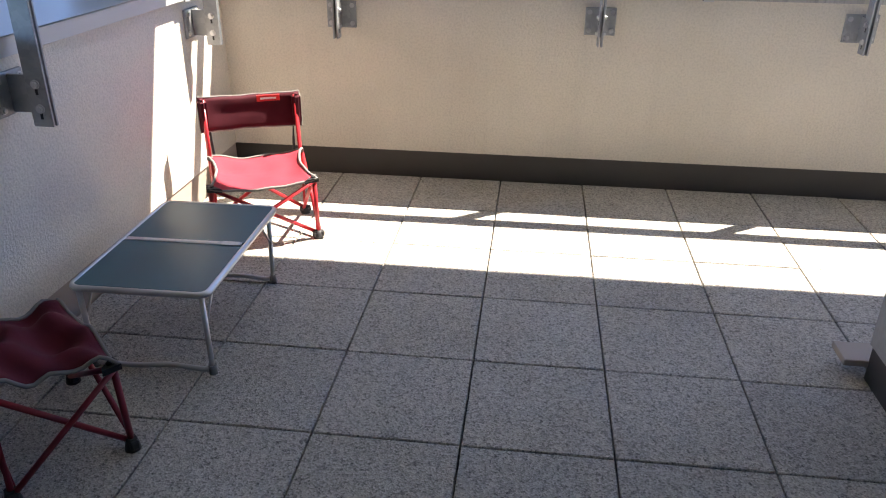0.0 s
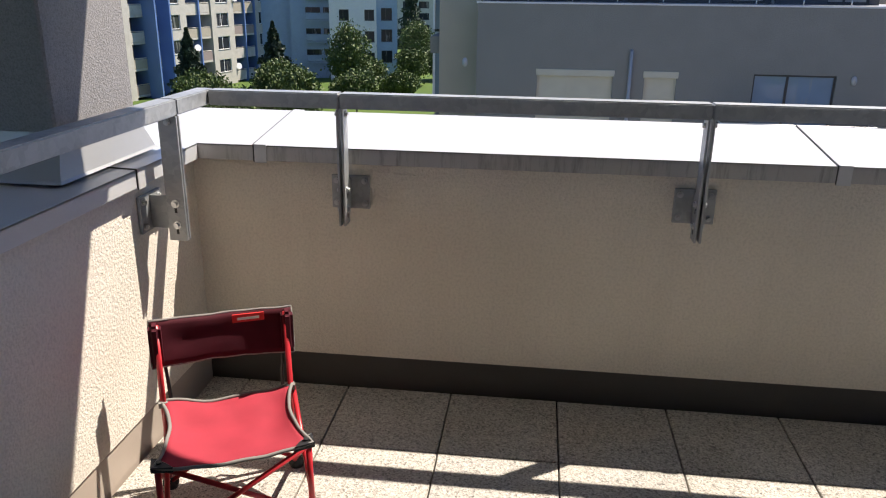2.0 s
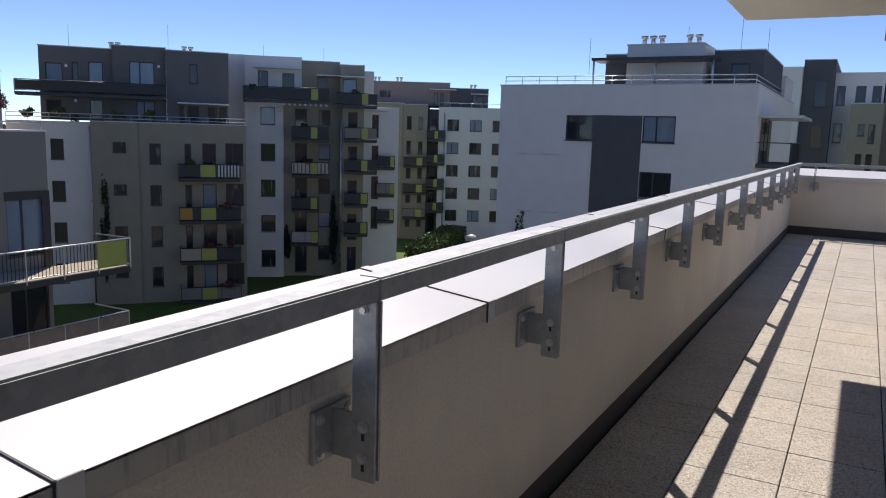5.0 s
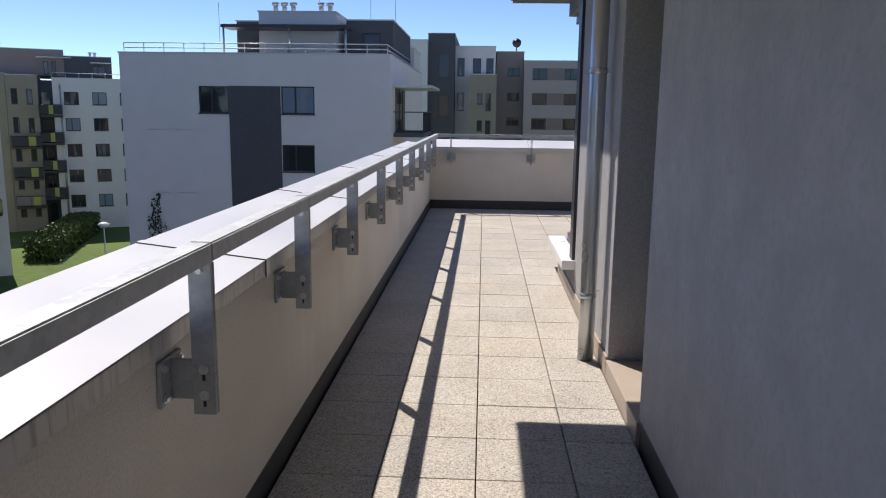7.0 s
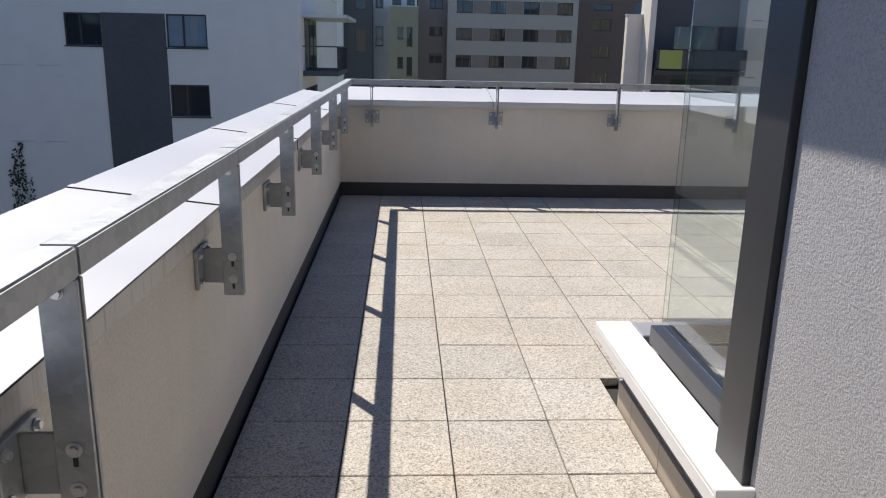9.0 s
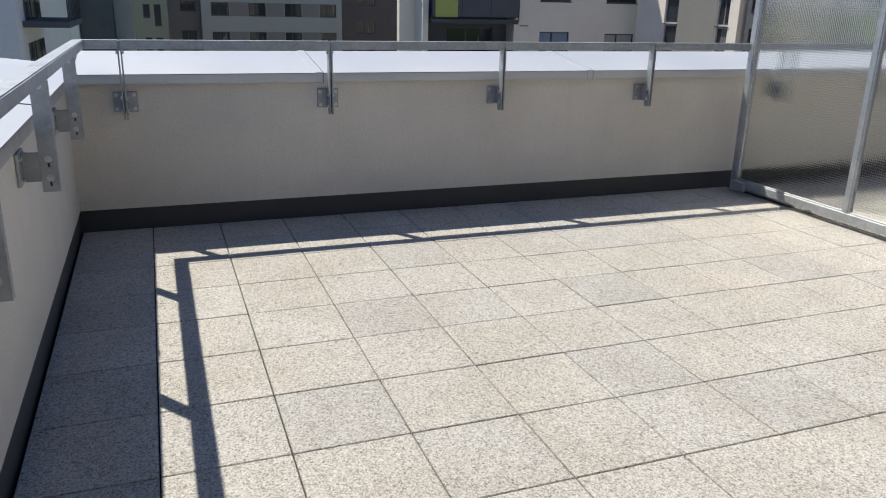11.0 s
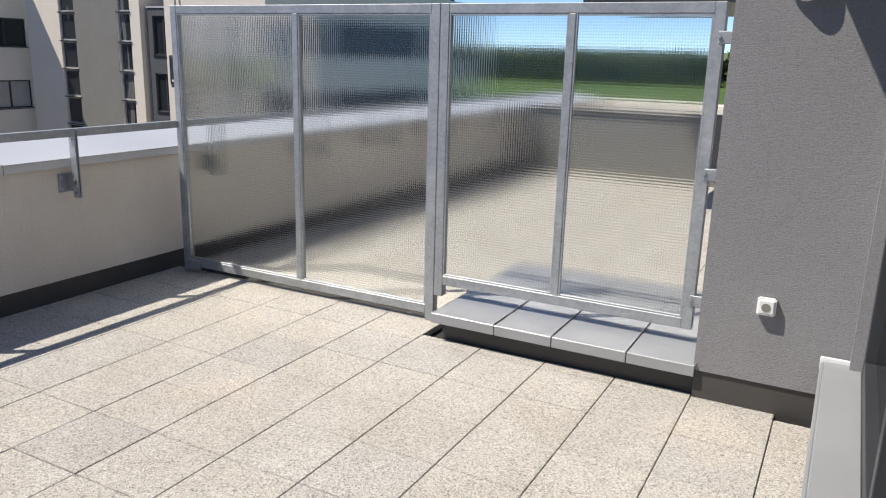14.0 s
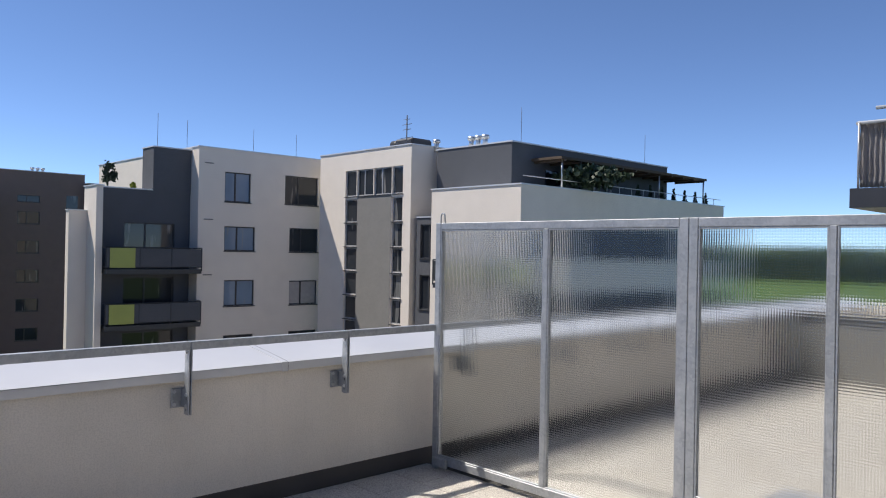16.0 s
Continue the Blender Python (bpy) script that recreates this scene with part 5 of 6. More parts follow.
for k in range(16):
    part("beam_end", add_box(bmesh.new(), (-5.4 + 0.4 * k, -1.21, 3.18), (-5.25 + 0.4 * k, -1.0, 3.335)), M_COPE, H)
for k in range(4):
    w = (0.88, 0.88, 0.14, 0.1)[k]
    bal = balcony(H, -1.97, w, (0.62, -2.15, -4.9, -7.6)[k], 0.49, 1.69, (-0.5, 0.0), 1.0, (M_DRAIL, M_PANELW, M_DRAIL, M_FABRIC)[k], False, M_FRAME)
    if k == 1:
        for j in range(9):
            part("dark_slat", add_box(bmesh.new(), (-1.85 + 0.3 * j, -1.24, -2.03), (-1.75 + 0.3 * j, -1.218, -1.25)), M_HBROWN, bal)
    w = (4.62, 4.64, 3.96, 3.98)[k]
    balcony(H, 2.1, w, (0.7, -1.8, -4.42, -6.78)[k], -0.41, 1.0, (3.42, 3.9), 0.95, (M_HGREY, M_DRAIL, M_DRAIL, M_DRAIL)[k], False, M_FRAME)
    if k < 3:
        balcony(H, 4.8, 6.25, (-1.5, -3.74, -5.9)[k], 0.99, 0.5, (5.9, 6.21), 0.95, (M_DRAIL, M_HGREY, M_DRAIL)[k], False, M_FRAME)
part("awning", add_box(bmesh.new(), (-4.9, -0.6, 6.0), (-1.3, 0.299, 6.08)), M_COPE, H)
part("awning", add_box(bmesh.new(), (-0.1, -0.9, 5.55), (1.7, 0.449, 5.63)), M_COPE, H)
part("awning", add_box(bmesh.new(), (1.6, -1.2, 5.5), (3.7, -0.41, 5.58)), M_COPE, H)
part("awning", add_box(bmesh.new(), (3.66, 0.2, 3.0), (5.6, 0.999, 3.08)), M_COPE, H)
for s in (-4.4, 0.5):
    mast(H, s, 4, 6.5, 1.6)

F = house("far_white_house", "far white and taupe apartment house", (75.89, 40.05), (0.483, -0.876))
ops = [(0.3 + 2.5 * i, 1.6 + 2.5 * i, 1.7 - 2.5 * k, 2.92 - 2.5 * k, "curtain" if (i + k) % 4 == 1 else "") for k in range(5) for i in range(3)]
block(F, -0.65, 9.0, BASE, 4.2, 0, 12, M_HWHITE, ops)
part("downpipe", add_tube(bmesh.new(), [(0.0, -0.08, BASE), (0.0, -0.08, 3.6)], 0.06, 8), M_PIPE, F)
block(F, -1.9, -0.654, BASE, 4.0, 1.2, 12, M_HDARK, [(-1.7, -0.9, 0.6 - 2.7 * k, 2.9 - 2.7 * k) for k in range(5)], False)
block(F, -4.6, -1.904, BASE, 4.4, 0.2, 12, M_HTAN, [(-4.18, -3.64, 1.7 - 2.7 * k, 3.17 - 2.7 * k) for k in range(5)] + [(-2.89, -2.38, 1.7 - 2.7 * k, 3.11 - 2.7 * k) for k in range(5)])
block(F, -8.5, -4.604, BASE, 4.5, 0.1, 12, M_HTAN)
block(F, -9.0, 0.5, 4.46, 7.0, 3.0, 12, M_HTAUPE, [(-7.47, -6.22, 5.32, 5.99), (-1.3, -0.9, 4.6, 5.9), (-0.6, -0.2, 4.6, 5.9)])
block(F, 0.504, 4.88, 4.26, 6.45, 3.0, 12, M_HDARK, [(3.1, 4.3, 4.5, 5.6)])
part("awning", add_box(bmesh.new(), (-1.9, 1.8, 6.2), (1.2, 2.99, 6.28)), M_COPE, F)
part("awning", add_box(bmesh.new(), (2.9, 1.8, 5.8), (4.9, 2.99, 5.88)), M_COPE, F)
for k in range(3):
    balcony(F, -4.4, -1.92, (-2.28, -5.25, -8.0)[k], 0.19, 0.9, (-2.96, -2.34), 1.0, M_DRAIL if k < 2 else M_HGREY, False, M_FRAME)
for k in range(4):
    balcony(F, -1.9, 0.1, (0.69, -1.93, -4.6, -7.2)[k], 1.19, 1.9, (-1.07, -0.69), 1.0, M_DRAIL, False, M_FRAME)
bm = add_tube(bmesh.new(), [(-0.6, 0.3, 4.7), (8.8, 0.3, 4.7)], 0.025, 5)
for k in range(9):
    add_tube(bm, [(-0.6 + 1.17 * k, 0.3, 4.2), (-0.6 + 1.17 * k, 0.3, 4.7)], 0.02, 5)
part("terrace_rail", bm, M_PIPE, F)
vents(F, -8.6, 5, 7.05, 3)
vents(F, -5.6, 5, 7.05, 2)
vents(F, 3.0, 6, 6.5, 2)

# houses beyond the terrace end
X = house("grey_white_house", "grey and white apartment house with taupe bands", (79, 0), (0, -1))
ops = [(5.4 + 3.05 * i, 6.85 + 3.05 * i, 4.65 - 2.38 * k, 5.7 - 2.38 * k) for k in range(6) for i in range(4)]
block(X, 4.6, 16.5, BASE, 6.4, 0, 12, M_HGREIGE, ops)
for k in (0, 1, 2, 3):
    for i in range(3):
        part("band", add_box(bmesh.new(), (6.9 + 3.05 * i, -0.012, 4.6 - 2.38 * k), (8.4 + 3.05 * i, -0.002, 5.72 - 2.38 * k)), M_HTAUPE, X)
block(X, 1.9, 4.596, BASE, 7.3, 1, 12, M_HTAUPE, [(3.0, 4.2, 5.0 - 2.4 * k, 5.8 - 2.4 * k) for k in range(5)])
block(X, -0.6, 1.896, BASE, 4.9, -3.0, 12, M_HTAN, [(0.1, 0.6, 2.2 - 2.5 * k, 3.2 - 2.5 * k) for k in range(3)] + [(0.9, 1.4, 1.6 - 2.5 * k, 3.2 - 2.5 * k) for k in range(3)])
block(X, -2.1, 1.8, BASE, 7.7, 0, 12, M_HWHITE, [(-0.4, 0.4, 5.2, 6.6), (0.9, 1.6, 5.2, 6.6), (-1.9, -1.2, 4.9, 6.6), (-1.9, -1.2, 1.6, 3.3)])
block(X, -4.6, -2.104, BASE, 8.7, -2.0, 12, M_HDARK, [(-3.6, -2.6, 4.6, 6.9), (-3.6, -2.6, 1.0, 3.0)])
block(X, -8.0, -4.604, BASE, 8.0, -3.0, 12, M_HWHITE)
vents(X, 14.5, 4, 6.5, 3)
bm = add_tube(bmesh.new(), [(3.9, 3, 7.3), (3.9, 3, 8.3)], 0.05, 6)
add_tube(bm, [(3.9, 2.8, 8.3), (3.9, 2.7, 8.3)], [0.45, 0.1], 14)
part("satellite_dish", bm, M_BLACK, X)

B = house("brown_house", "taupe brown apartment house with small windows", (85, 0), (0, -1))
ops = [(19.35, 21.2, 5.45, 6.05)] + [(19.38, 21.2, 3.5 - 2.6 * k, 4.6 - 2.6 * k) for k in range(6)]
block(B, 15.0, 25.0, BASE, 8.2, 0, 10, M_HBROWN, ops)
block(B, 25.004, 31, BASE, 7.4, -1, 10, M_HDARK)
part("stair_glass", add_box(bmesh.new(), (23.4, -0.02, BASE), (24.4, -0.003, 6.2)), M_PANE, B)
vents(B, 21.3, 3, 8.25, 3)

R = house("white_house_with_balconies", "off-white apartment house with slate balcony bay", (46.3, 0), (0, -1))
wins = [(19.22, 20.7, 4.08, 5.62, "curtain"), (22.77, 24.9, 4.15, 5.72), (19.24, 21.0, 1.55, 2.82, "curtain"), (23.1, 24.95, 1.55, 2.86), (19.27, 21.0, -1.3, 0.04, "curtain"), (23.14, 24.95, -1.35, -0.03, "slat"), (19.27, 21.0, -4.1, -2.8), (23.14, 24.95, -4.1, -2.8)]
block(R, 17.8, 25.2, BASE, 6.75, 0, 14, M_HCREAM, wins)
block(R, 13.204, 17.796, BASE, 4.45, 0.9, 2.2, M_HDARK, [(14.5, 17.0, 1.0 - 2.65 * k, 2.85 - 2.65 * k) for k in range(4)])
block(R, 15.85, 17.796, 4.38, 6.6, 0.855, 2.2, M_HDARK)
block(R, 12.9, 13.2, BASE, 4.45, 0, 1.6, M_HCREAM)
block(R, 12.1, 12.896, BASE, 3.3, 1.2, 1.6, M_HCREAM)
for k in range(4):
    balcony(R, 13.25, 17.85, 0.62 - 2.62 * k, 0.899, 1.3, (13.4, 14.55), 1.05, M_HDARK, False, M_FRAME)
for q in (18.3, 22.2, 25.0):
    mast(R, q, 2.5, 6.7, 1.7)
mast(R, 16.3, 1.5, 6.6, 1.8)
for q, z in ((18.1, 5.95), (18.1, 3.1), (18.1, 0.3)):
    part("wall_vent", add_box(bmesh.new(), (q, -0.03, z), (q + 0.5, -0.003, z + 0.06), 0.01), M_HGREY, R, "dirty overflow slot")
S = house("cream_stair_tower", "sunlit cream stair tower with glazed strips", (0, -24.3), (-1, 0))
ops = [(-42.85, -41.8, 1.9 - 1.25 * k, 3.1 - 1.25 * k, "pale") for k in range(-1, 8)] + [(-39.0, -38.2, 1.9 - 1.25 * k, 3.1 - 1.25 * k, "pale") for k in range(-1, 8)] + [(-42.85, -41.9, 4.5, 5.85, "pale"), (-41.85, -40.5, 4.5, 5.85, "pale"), (-40.45, -39.05, 4.5, 5.85, "pale"), (-39.0, -38.2, 4.5, 5.85, "pale")]
block(S, -45.2, -37.6, BASE, 6.8, 0, 6, M_HCREAM, ops)
part("infill", add_box(bmesh.new(), (-41.78, -0.015, BASE), (-39.03, -0.003, 4.44)), M_HGREY, S)
block(S, -46, -37.9, BASE, 6.4, 6.004, 12, M_HCREAM, [], False)
P = house("house_with_roof_garden", "off-white house with slate penthouse and planted pergola", (30.13, -23.64), (-1, 0))
block(P, -5.27, 0.0, BASE, 4.47, 0, 17, M_HCREAM)
block(P, -7.2, -5.274, BASE, 3.3, 0.85, 10, M_HDARK, [(-6.95, -5.6, -1.0 + 2.38 * k, 0.6 + 2.38 * k) for k in range(-1, 2)])
block(P, -6.8, -2.04, 4.53, 6.55, 1.7, 14.5, M_HDARK)
balcony(P, -3.9, -0.9, 0.4, -0.002, 1.1, (-2.75, -1.25), 1.0, M_DRAIL, False, M_FRAME)
part("balcony_window", add_box(bmesh.new(), (-2.7, -0.03, 0.6), (-1.2, -0.003, 2.7)), M_PANEB, P)
part("balcony_window", add_box(bmesh.new(), (-2.9, -0.03, -2.2), (-1.0, -0.003, 0.1)), M_PANE, P)
part("side_band", add_box(bmesh.new(), (0.003, 1.5, 1.5), (0.02, 14.5, 3.0)), M_HDARK, P)
part("side_band", add_box(bmesh.new(), (0.003, 1.5, -1.6), (0.02, 14.5, 0.0)), M_HDARK, P)
part("pergola_roof", add_box(bmesh.new(), (-2.04, 3.0, 5.82), (-0.34, 15.7, 5.93)), M_BARK, P)
for k in range(12):
    part("pergola_rafter", add_box(bmesh.new(), (-2.04, 3.2 + 1.1 * k, 5.72), (-0.30, 3.28 + 1.1 * k, 5.815)), M_BARK, P)
for d in (3.15, 6.8, 11.0, 15.5):
    part("pergola_post", add_tube(bmesh.new(), [(-0.43, d, 4.47), (-0.43, d, 5.82)], 0.045, 6), M_PIPE, P)
part("penthouse_door", add_box(bmesh.new(), (-2.036, 4.0, 4.6), (-1.99, 5.6, 5.5)), M_PANE, P)
bm = add_tube(bmesh.new(), [(-0.08, 0.2, 4.85), (-0.08, 16.8, 4.85)], 0.02, 5)
for k in range(12):
    add_tube(bm, [(-0.08, 5.0 + k, 4.5), (-0.08, 5.0 + k, 4.85)], 0.015, 5)
part("terrace_rail", bm, M_PIPE, P)
mast(P, -3.0, 3.4, 6.5, 1.9)
mast(P, -2.4, 12.8, 6.5, 1.7)
vents(P, -5.4, 2.6, 6.6, 3)
vents(P, -7.4, 2.2, 6.6, 1)
bm = add_tube(bmesh.new(), [(-8.6, 1.3, 6.2), (-8.6, 1.3, 8.4)], 0.03, 6)
for z, w in ((7.3, 0.45), (7.7, 0.3), (7.95, 0.35), (8.2, 0.22)):
    add_tube(bm, [(-8.6 - w, 1.3, z), (-8.6 + w, 1.3, z)], 0.014, 4)
part("aerial", bm, M_HDARK, P)
bm = add_box(bmesh.new(), (-10.4, 2.0, 6.86), (-9.0, 3.4, 7.45), 0.1)
add_tube(bm, [(-10.4, 2.4, 7.25), (-10.9, 2.4, 7.2)], [0.2, 0.28], 12)
part("air_unit", bm, M_BLACK, P, "dark ventilation unit with a cowl")

# panel blocks beyond the lawn
K = house("panel_block", "long panel apartment block with blue fins and loggias", (-40, 89), (0.217, 0.976))
s = -35.8
i = 0
while s < 18:
    ops = [(s + 1.0, s + 3.5, -8.9 + 2.83 * k, -7.3 + 2.83 * k, "white") for k in range(5)]
    block(K, s, s + 4.7, BASE, 3.7, 0, 10, M_PANELW, ops, False)
    block(K, s, s + 4.7, 3.704, 6.6, -0.6, 10, M_HBLUE, [(s + 0.5, s + 4.0, 4.6, 5.7, "white")])
    block(K, s + 4.704, s + 9.3, BASE, 5.8, 1.8, 10, M_HDARK, [(s + 5.0 + 2.1 * j, s + 6.8 + 2.1 * j, -9.6 + 2.83 * k, -7.6 + 2.83 * k, "curtain" if (k + j + i) % 3 == 0 else "") for k in range(5) for j in range(2)], False)
    for k in range(6):
        pm = (M_PANELW, M_HBEIGE, M_HTAUPE, M_PANELW)[(k * 3 + i) % 4]
        part("loggia_front", add_box(bmesh.new(), (s + 4.71, 0.1, -10.0 + 2.83 * k), (s + 9.29, 0.2, -9.0 + 2.83 * k)), pm, K)
        part("loggia_rail", add_tube(bmesh.new(), [(s + 4.75, 0.15, -8.9 + 2.83 * k), (s + 9.25, 0.15, -8.9 + 2.83 * k)], 0.05, 5), M_PANELW, K)
        if (k + i) % 3 == 1:
            part("satellite_dish", add_disc(bmesh.new(), (s + 4.9 + 1.3 * (k % 3), -0.1, -8.4 + 2.83 * k), (-0.5, -0.8, 0.3), 0.42, 0.1, 14), M_WHITE, K)
        part("loggia_slab", add_box(bmesh.new(), (s + 4.71, 0.1, -10.25 + 2.83 * k), (s + 9.29, 1.79, -10.02 + 2.83 * k)), M_PANELW, K)
    for f in ((s + 6.9,) if i % 2 else (s + 6.9, s + 9.3)):
        part("fin", add_box(bmesh.new(), (f, -1.6 if i == 2 else -0.15, BASE), (f + 0.22, 1.79, 6.6)), M_HBLUE, K)
    s += 9.55
    i += 1
Q = house("beige_corner_house", "beige apartment house with a dark slate bay", (-17, 21), (0.79, 0.613))
block(Q, -9, 0.6, BASE, 8.0, 0, 10, M_HBEIGE, [(-1.6 - 2.8 * i, -0.2 - 2.8 * i, 1.2 - 2.8 * k, 2.7 - 2.8 * k, "white") for i in range(3) for k in range(-1, 4)])
block(Q, 0.604, 2.4, BASE, 8.6, -0.6, 10, M_HDARK)
U = house("blue_grey_house", "blue grey apartment house with white annex", (-28.31, 103.92), (0.964, 0.266))
block(U, -9.0, -5.004, BASE, 7.1, 0.8, 12, M_HPALEBLUE)
block(U, -5.0, 7.2, BASE, 7.4, 0, 12, M_HPALEBLUE, [(-2.9 + 2.4 * i, -0.9 + 2.4 * i, -8.2 + 2.8 * k, -6.6 + 2.8 * k) for i in range(4) for k in range(6)])
block(U, 0.3, 6.6, BASE, 2.0, -3, -0.01, M_HWHITE, [(1.6 + 3.4 * i, 2.9 + 3.4 * i, -8.2 + 2.8 * k, -6.8 + 2.8 * k) for i in range(2) for k in range(4)])
block(U, 6.604, 9.5, BASE, 2.0, -2, 3, M_HPALEBLUE, [(7.3, 8.8, -8.2 + 2.8 * k, -6.6 + 2.8 * k) for k in range(4)])
for k in range(6):
    balcony(U, -2.9, 3.3, -8.3 + 2.8 * k, -0.002, 0.5, None, 1.0, M_HPALEBLUE, False, M_HPALEBLUE, M_HPALEBLUE)
part("roof_house", add_box(bmesh.new(), (-4.0, 3.0, 7.46), (3.0, 9.0, 8.3)), M_COPE, U)
Y = house("distant_panel_block", "distant pale panel apartment block", (-30.81, 195.35), (0.987, 0.159))
block(Y, -12, 30, BASE, 6.4, 0, 12, M_PANELW, [(-11 + 4 * i, -8.4 + 4 * i, -8.6 + 2.8 * k, -7.0 + 2.8 * k) for i in range(10) for k in range(5)])

for q in (-2.0, 8.0, 18.0):
    part("roof_house", add_box(bmesh.new(), (q, 2, 6.47), (q + 5.0, 8, 8.4)), M_HSAND, Y)

# ---- greenery and street ----
def plant(name, label, x, y, z, h, w, mat, n, shape="round", leaf=0.2, trunk=True, category="tree", group="trees on the lawn"):
    t = thing(name, label, category, group, m=pose(x, y, z))
    lift = h * (0.12 if trunk and shape == "round" else 0.03)
    me = leaf_cloud(n, (w / 2, w / 2, (h - lift) / 2), leaf, int(abs(x * 7 + y * 3)), shape)
    me.materials.append(mat)
    crown = new("crown", me)
    crown.parent = t
    crown.location = (0, 0, lift + (h - lift) / 2)
    if trunk:
        bm = add_tube(bmesh.new(), [(0, 0, 0), (0.05, 0.02, h * 0.3), (0, 0.05, h * 0.75)], [h * 0.022, h * 0.017, h * 0.006], 8)
        for k in range(5 if shape == "round" else 0):
            a = k * 2.4
            add_tube(bm, [(0.02, 0.02, h * (0.3 + 0.07 * k)), (w * 0.3 * math.cos(a), w * 0.3 * math.sin(a), h * (0.45 + 0.08 * k))], [h * 0.010, h * 0.003], 5)
        part("trunk", bm, M_BARK, t)
    return t


for x, y, h, w, kind in ((-32, 68, 8.2, 4.2, 1), (-26.4, 76, 8.6, 4.6, 1), (-26.5, 164, 14, 6, 1), (-19.6, 80.8, 9, 5.5, 0), (-21.5, 67, 5.2, 5.5, 0), (-16.8, 72, 4.6, 5, 0), (-15.5, 98, 5.0, 5, 0), (-17, 112, 8.0, 6, 0), (-11.5, 118, 6.0, 6, 0), (-29, 64, 5, 6, 0), (-24, 60, 4, 6, 0), (-8.5, 120, 5, 6, 0), (-12, 140, 7, 8, 0), (-20, 92, 4, 5, 0), (-24.5, 72, 5.5, 6, 0), (-20.2, 62, 3.6, 5.5, 0), (-14.4, 84, 3.4, 4.5, 0), (-13.2, 104, 4.4, 6, 0), (-10.2, 128, 5.2, 7, 0)):
    if kind:
        plant("conifer", "dark green conifer on the lawn", x, y, BASE, h, w * 1.7, M_LEAFD, 9000, "cone", 0.17)
    else:
        plant("deciduous_tree", "leafy green tree on the lawn", x, y, BASE, h, w, M_LEAF, 9000, "round", 0.115)
# yards out of view, added so less green light bounces onto the houses
for name, lo, hi in (("pavement_north", (-3.0, 0.6), (17.0, 24.2)), ("pavement_east", (15.6, -60.0), (46.0, 0.0))):
    bm = bmesh.new()
    add_box(bm, (lo[0], lo[1], BASE - 0.2), (hi[0], hi[1], BASE + 0.06))
    tagged(part(name, bm, M_BOUNCE), "unseen pale grey yard added for neutral bounce light", "pavement", kind="structure")
road = bmesh.new()
bmesh.ops.create_grid(road, x_segments=1, y_segments=1, size=1, matrix=Matrix.Translation((32.5, 22, BASE + 0.02)) @ Matrix.Diagonal((15.5, 14, 1, 1)))
tagged(part("road", road, M_ASPH), "dark asphalt court between the houses", "road", kind="structure")


def strip(name, label, mat, a, b, w, h, n, leaf):
    a, b = Vector(a), Vector(b)
    d = b - a
    me = leaf_cloud(n, (d.length / 2, w / 2, h / 2), leaf, 5, "box")
    me.materials.append(mat)
    ob = new(name, me)
    ob.matrix_world = Matrix.Translation(((a + b) / 2).to_3d() + Vector((0, 0, BASE + h / 2))) @ Matrix.Rotation(math.atan2(d.y, d.x), 4, "Z")
    return tagged(ob, label, "hedge", kind="stuff")


strip("hedge", "clipped green hedge beside the court", M_LEAF, (59.5, 33.4), (75.2, 38.0), 2.6, 1.9, 14000, 0.11)
strip("hedge", "low green hedge on the lawn", M_LEAF, (-24, 88), (-14, 90), 1.5, 1.2, 2500, 0.14)
for k, (a, b) in enumerate((((-160, 260), (220, 300)), ((150, 260), (420, 60)), ((160, -260), (380, -120)), ((-260, -470), (360, -400)))):
    strip("distant_trees", "distant belt of green trees", M_LEAF, a, b, 18, 9 if k < 3 else 17, 9000, 1.4 if k < 3 else 2.6)
for x, y in ((49.8, 23.2),):
    l = thing("street_lamp", "slim street lamp with a pale disc head", "street lamp", "street lamps", m=pose(x, y, BASE))
    part("pole", add_tube(bmesh.new(), [(0, 0, 0), (0, 0, 4.6)], [0.06, 0.04], 8), M_PIPE, l)
    bm = add_tube(bmesh.new(), [(0, 0, 4.6), (0, 0, 4.68), (0, 0, 4.8)], [0.33, 0.36, 0.12], 14)
    part("head", bm, M_WHITE, l)
# planting on the roof terraces opposite
GP = "potted plants on the roof terraces"
plant("roof_shrub", "bright yellow green shrub on the roof terrace", 15.2, 26.3, 1.11, 1.25, 1.9, M_LEAFY, 2200, "round", 0.042, False, "shrub", GP)
plant("roof_shrub", "climbing green shrub on the roof terrace", 13.7, 27.0, 1.11, 1.4, 1.2, M_LEAF, 1200, "round", 0.042, False, "shrub", GP)
plant("roof_shrub", "dark red shrub on the roof terrace", 17.6, 26.0, 1.11, 1.5, 0.9, M_LEAFR, 1100, "round", 0.04, False, "shrub", GP)
plant("roof_shrub", "dark red potted flowers on the terrace", -0.6, 25.0, 1.11, 0.6, 0.5, M_LEAFR, 250, "round", 0.05, False, "shrub", GP)
plant("roof_shrub", "green climber over the pergola", 30.35, -28.6, 4.47, 1.25, 3.6, M_LEAFD, 2200, "round", 0.12, False, "shrub", GP)
for k in range(7):
    plant("roof_cypress", "small green conifer in a planter", 30.35, -32.4 - 1.1 * k, 4.47, 0.65, 0.35, M_LEAFD, 160, "cone", 0.06, False, "shrub", GP)
plant("roof_cypress", "round green cypress on the roof terrace", 47.5, -13.9, 4.45, 1.35, 0.75, M_LEAFD, 900, "round", 0.05, False, "shrub", GP)
plant("roof_shrub", "bright yellow green potted shrub on the roof terrace", 47.5, -15.0, 4.45, 0.5, 0.5, M_LEAFY, 300, "round", 0.05, False, "shrub", GP)
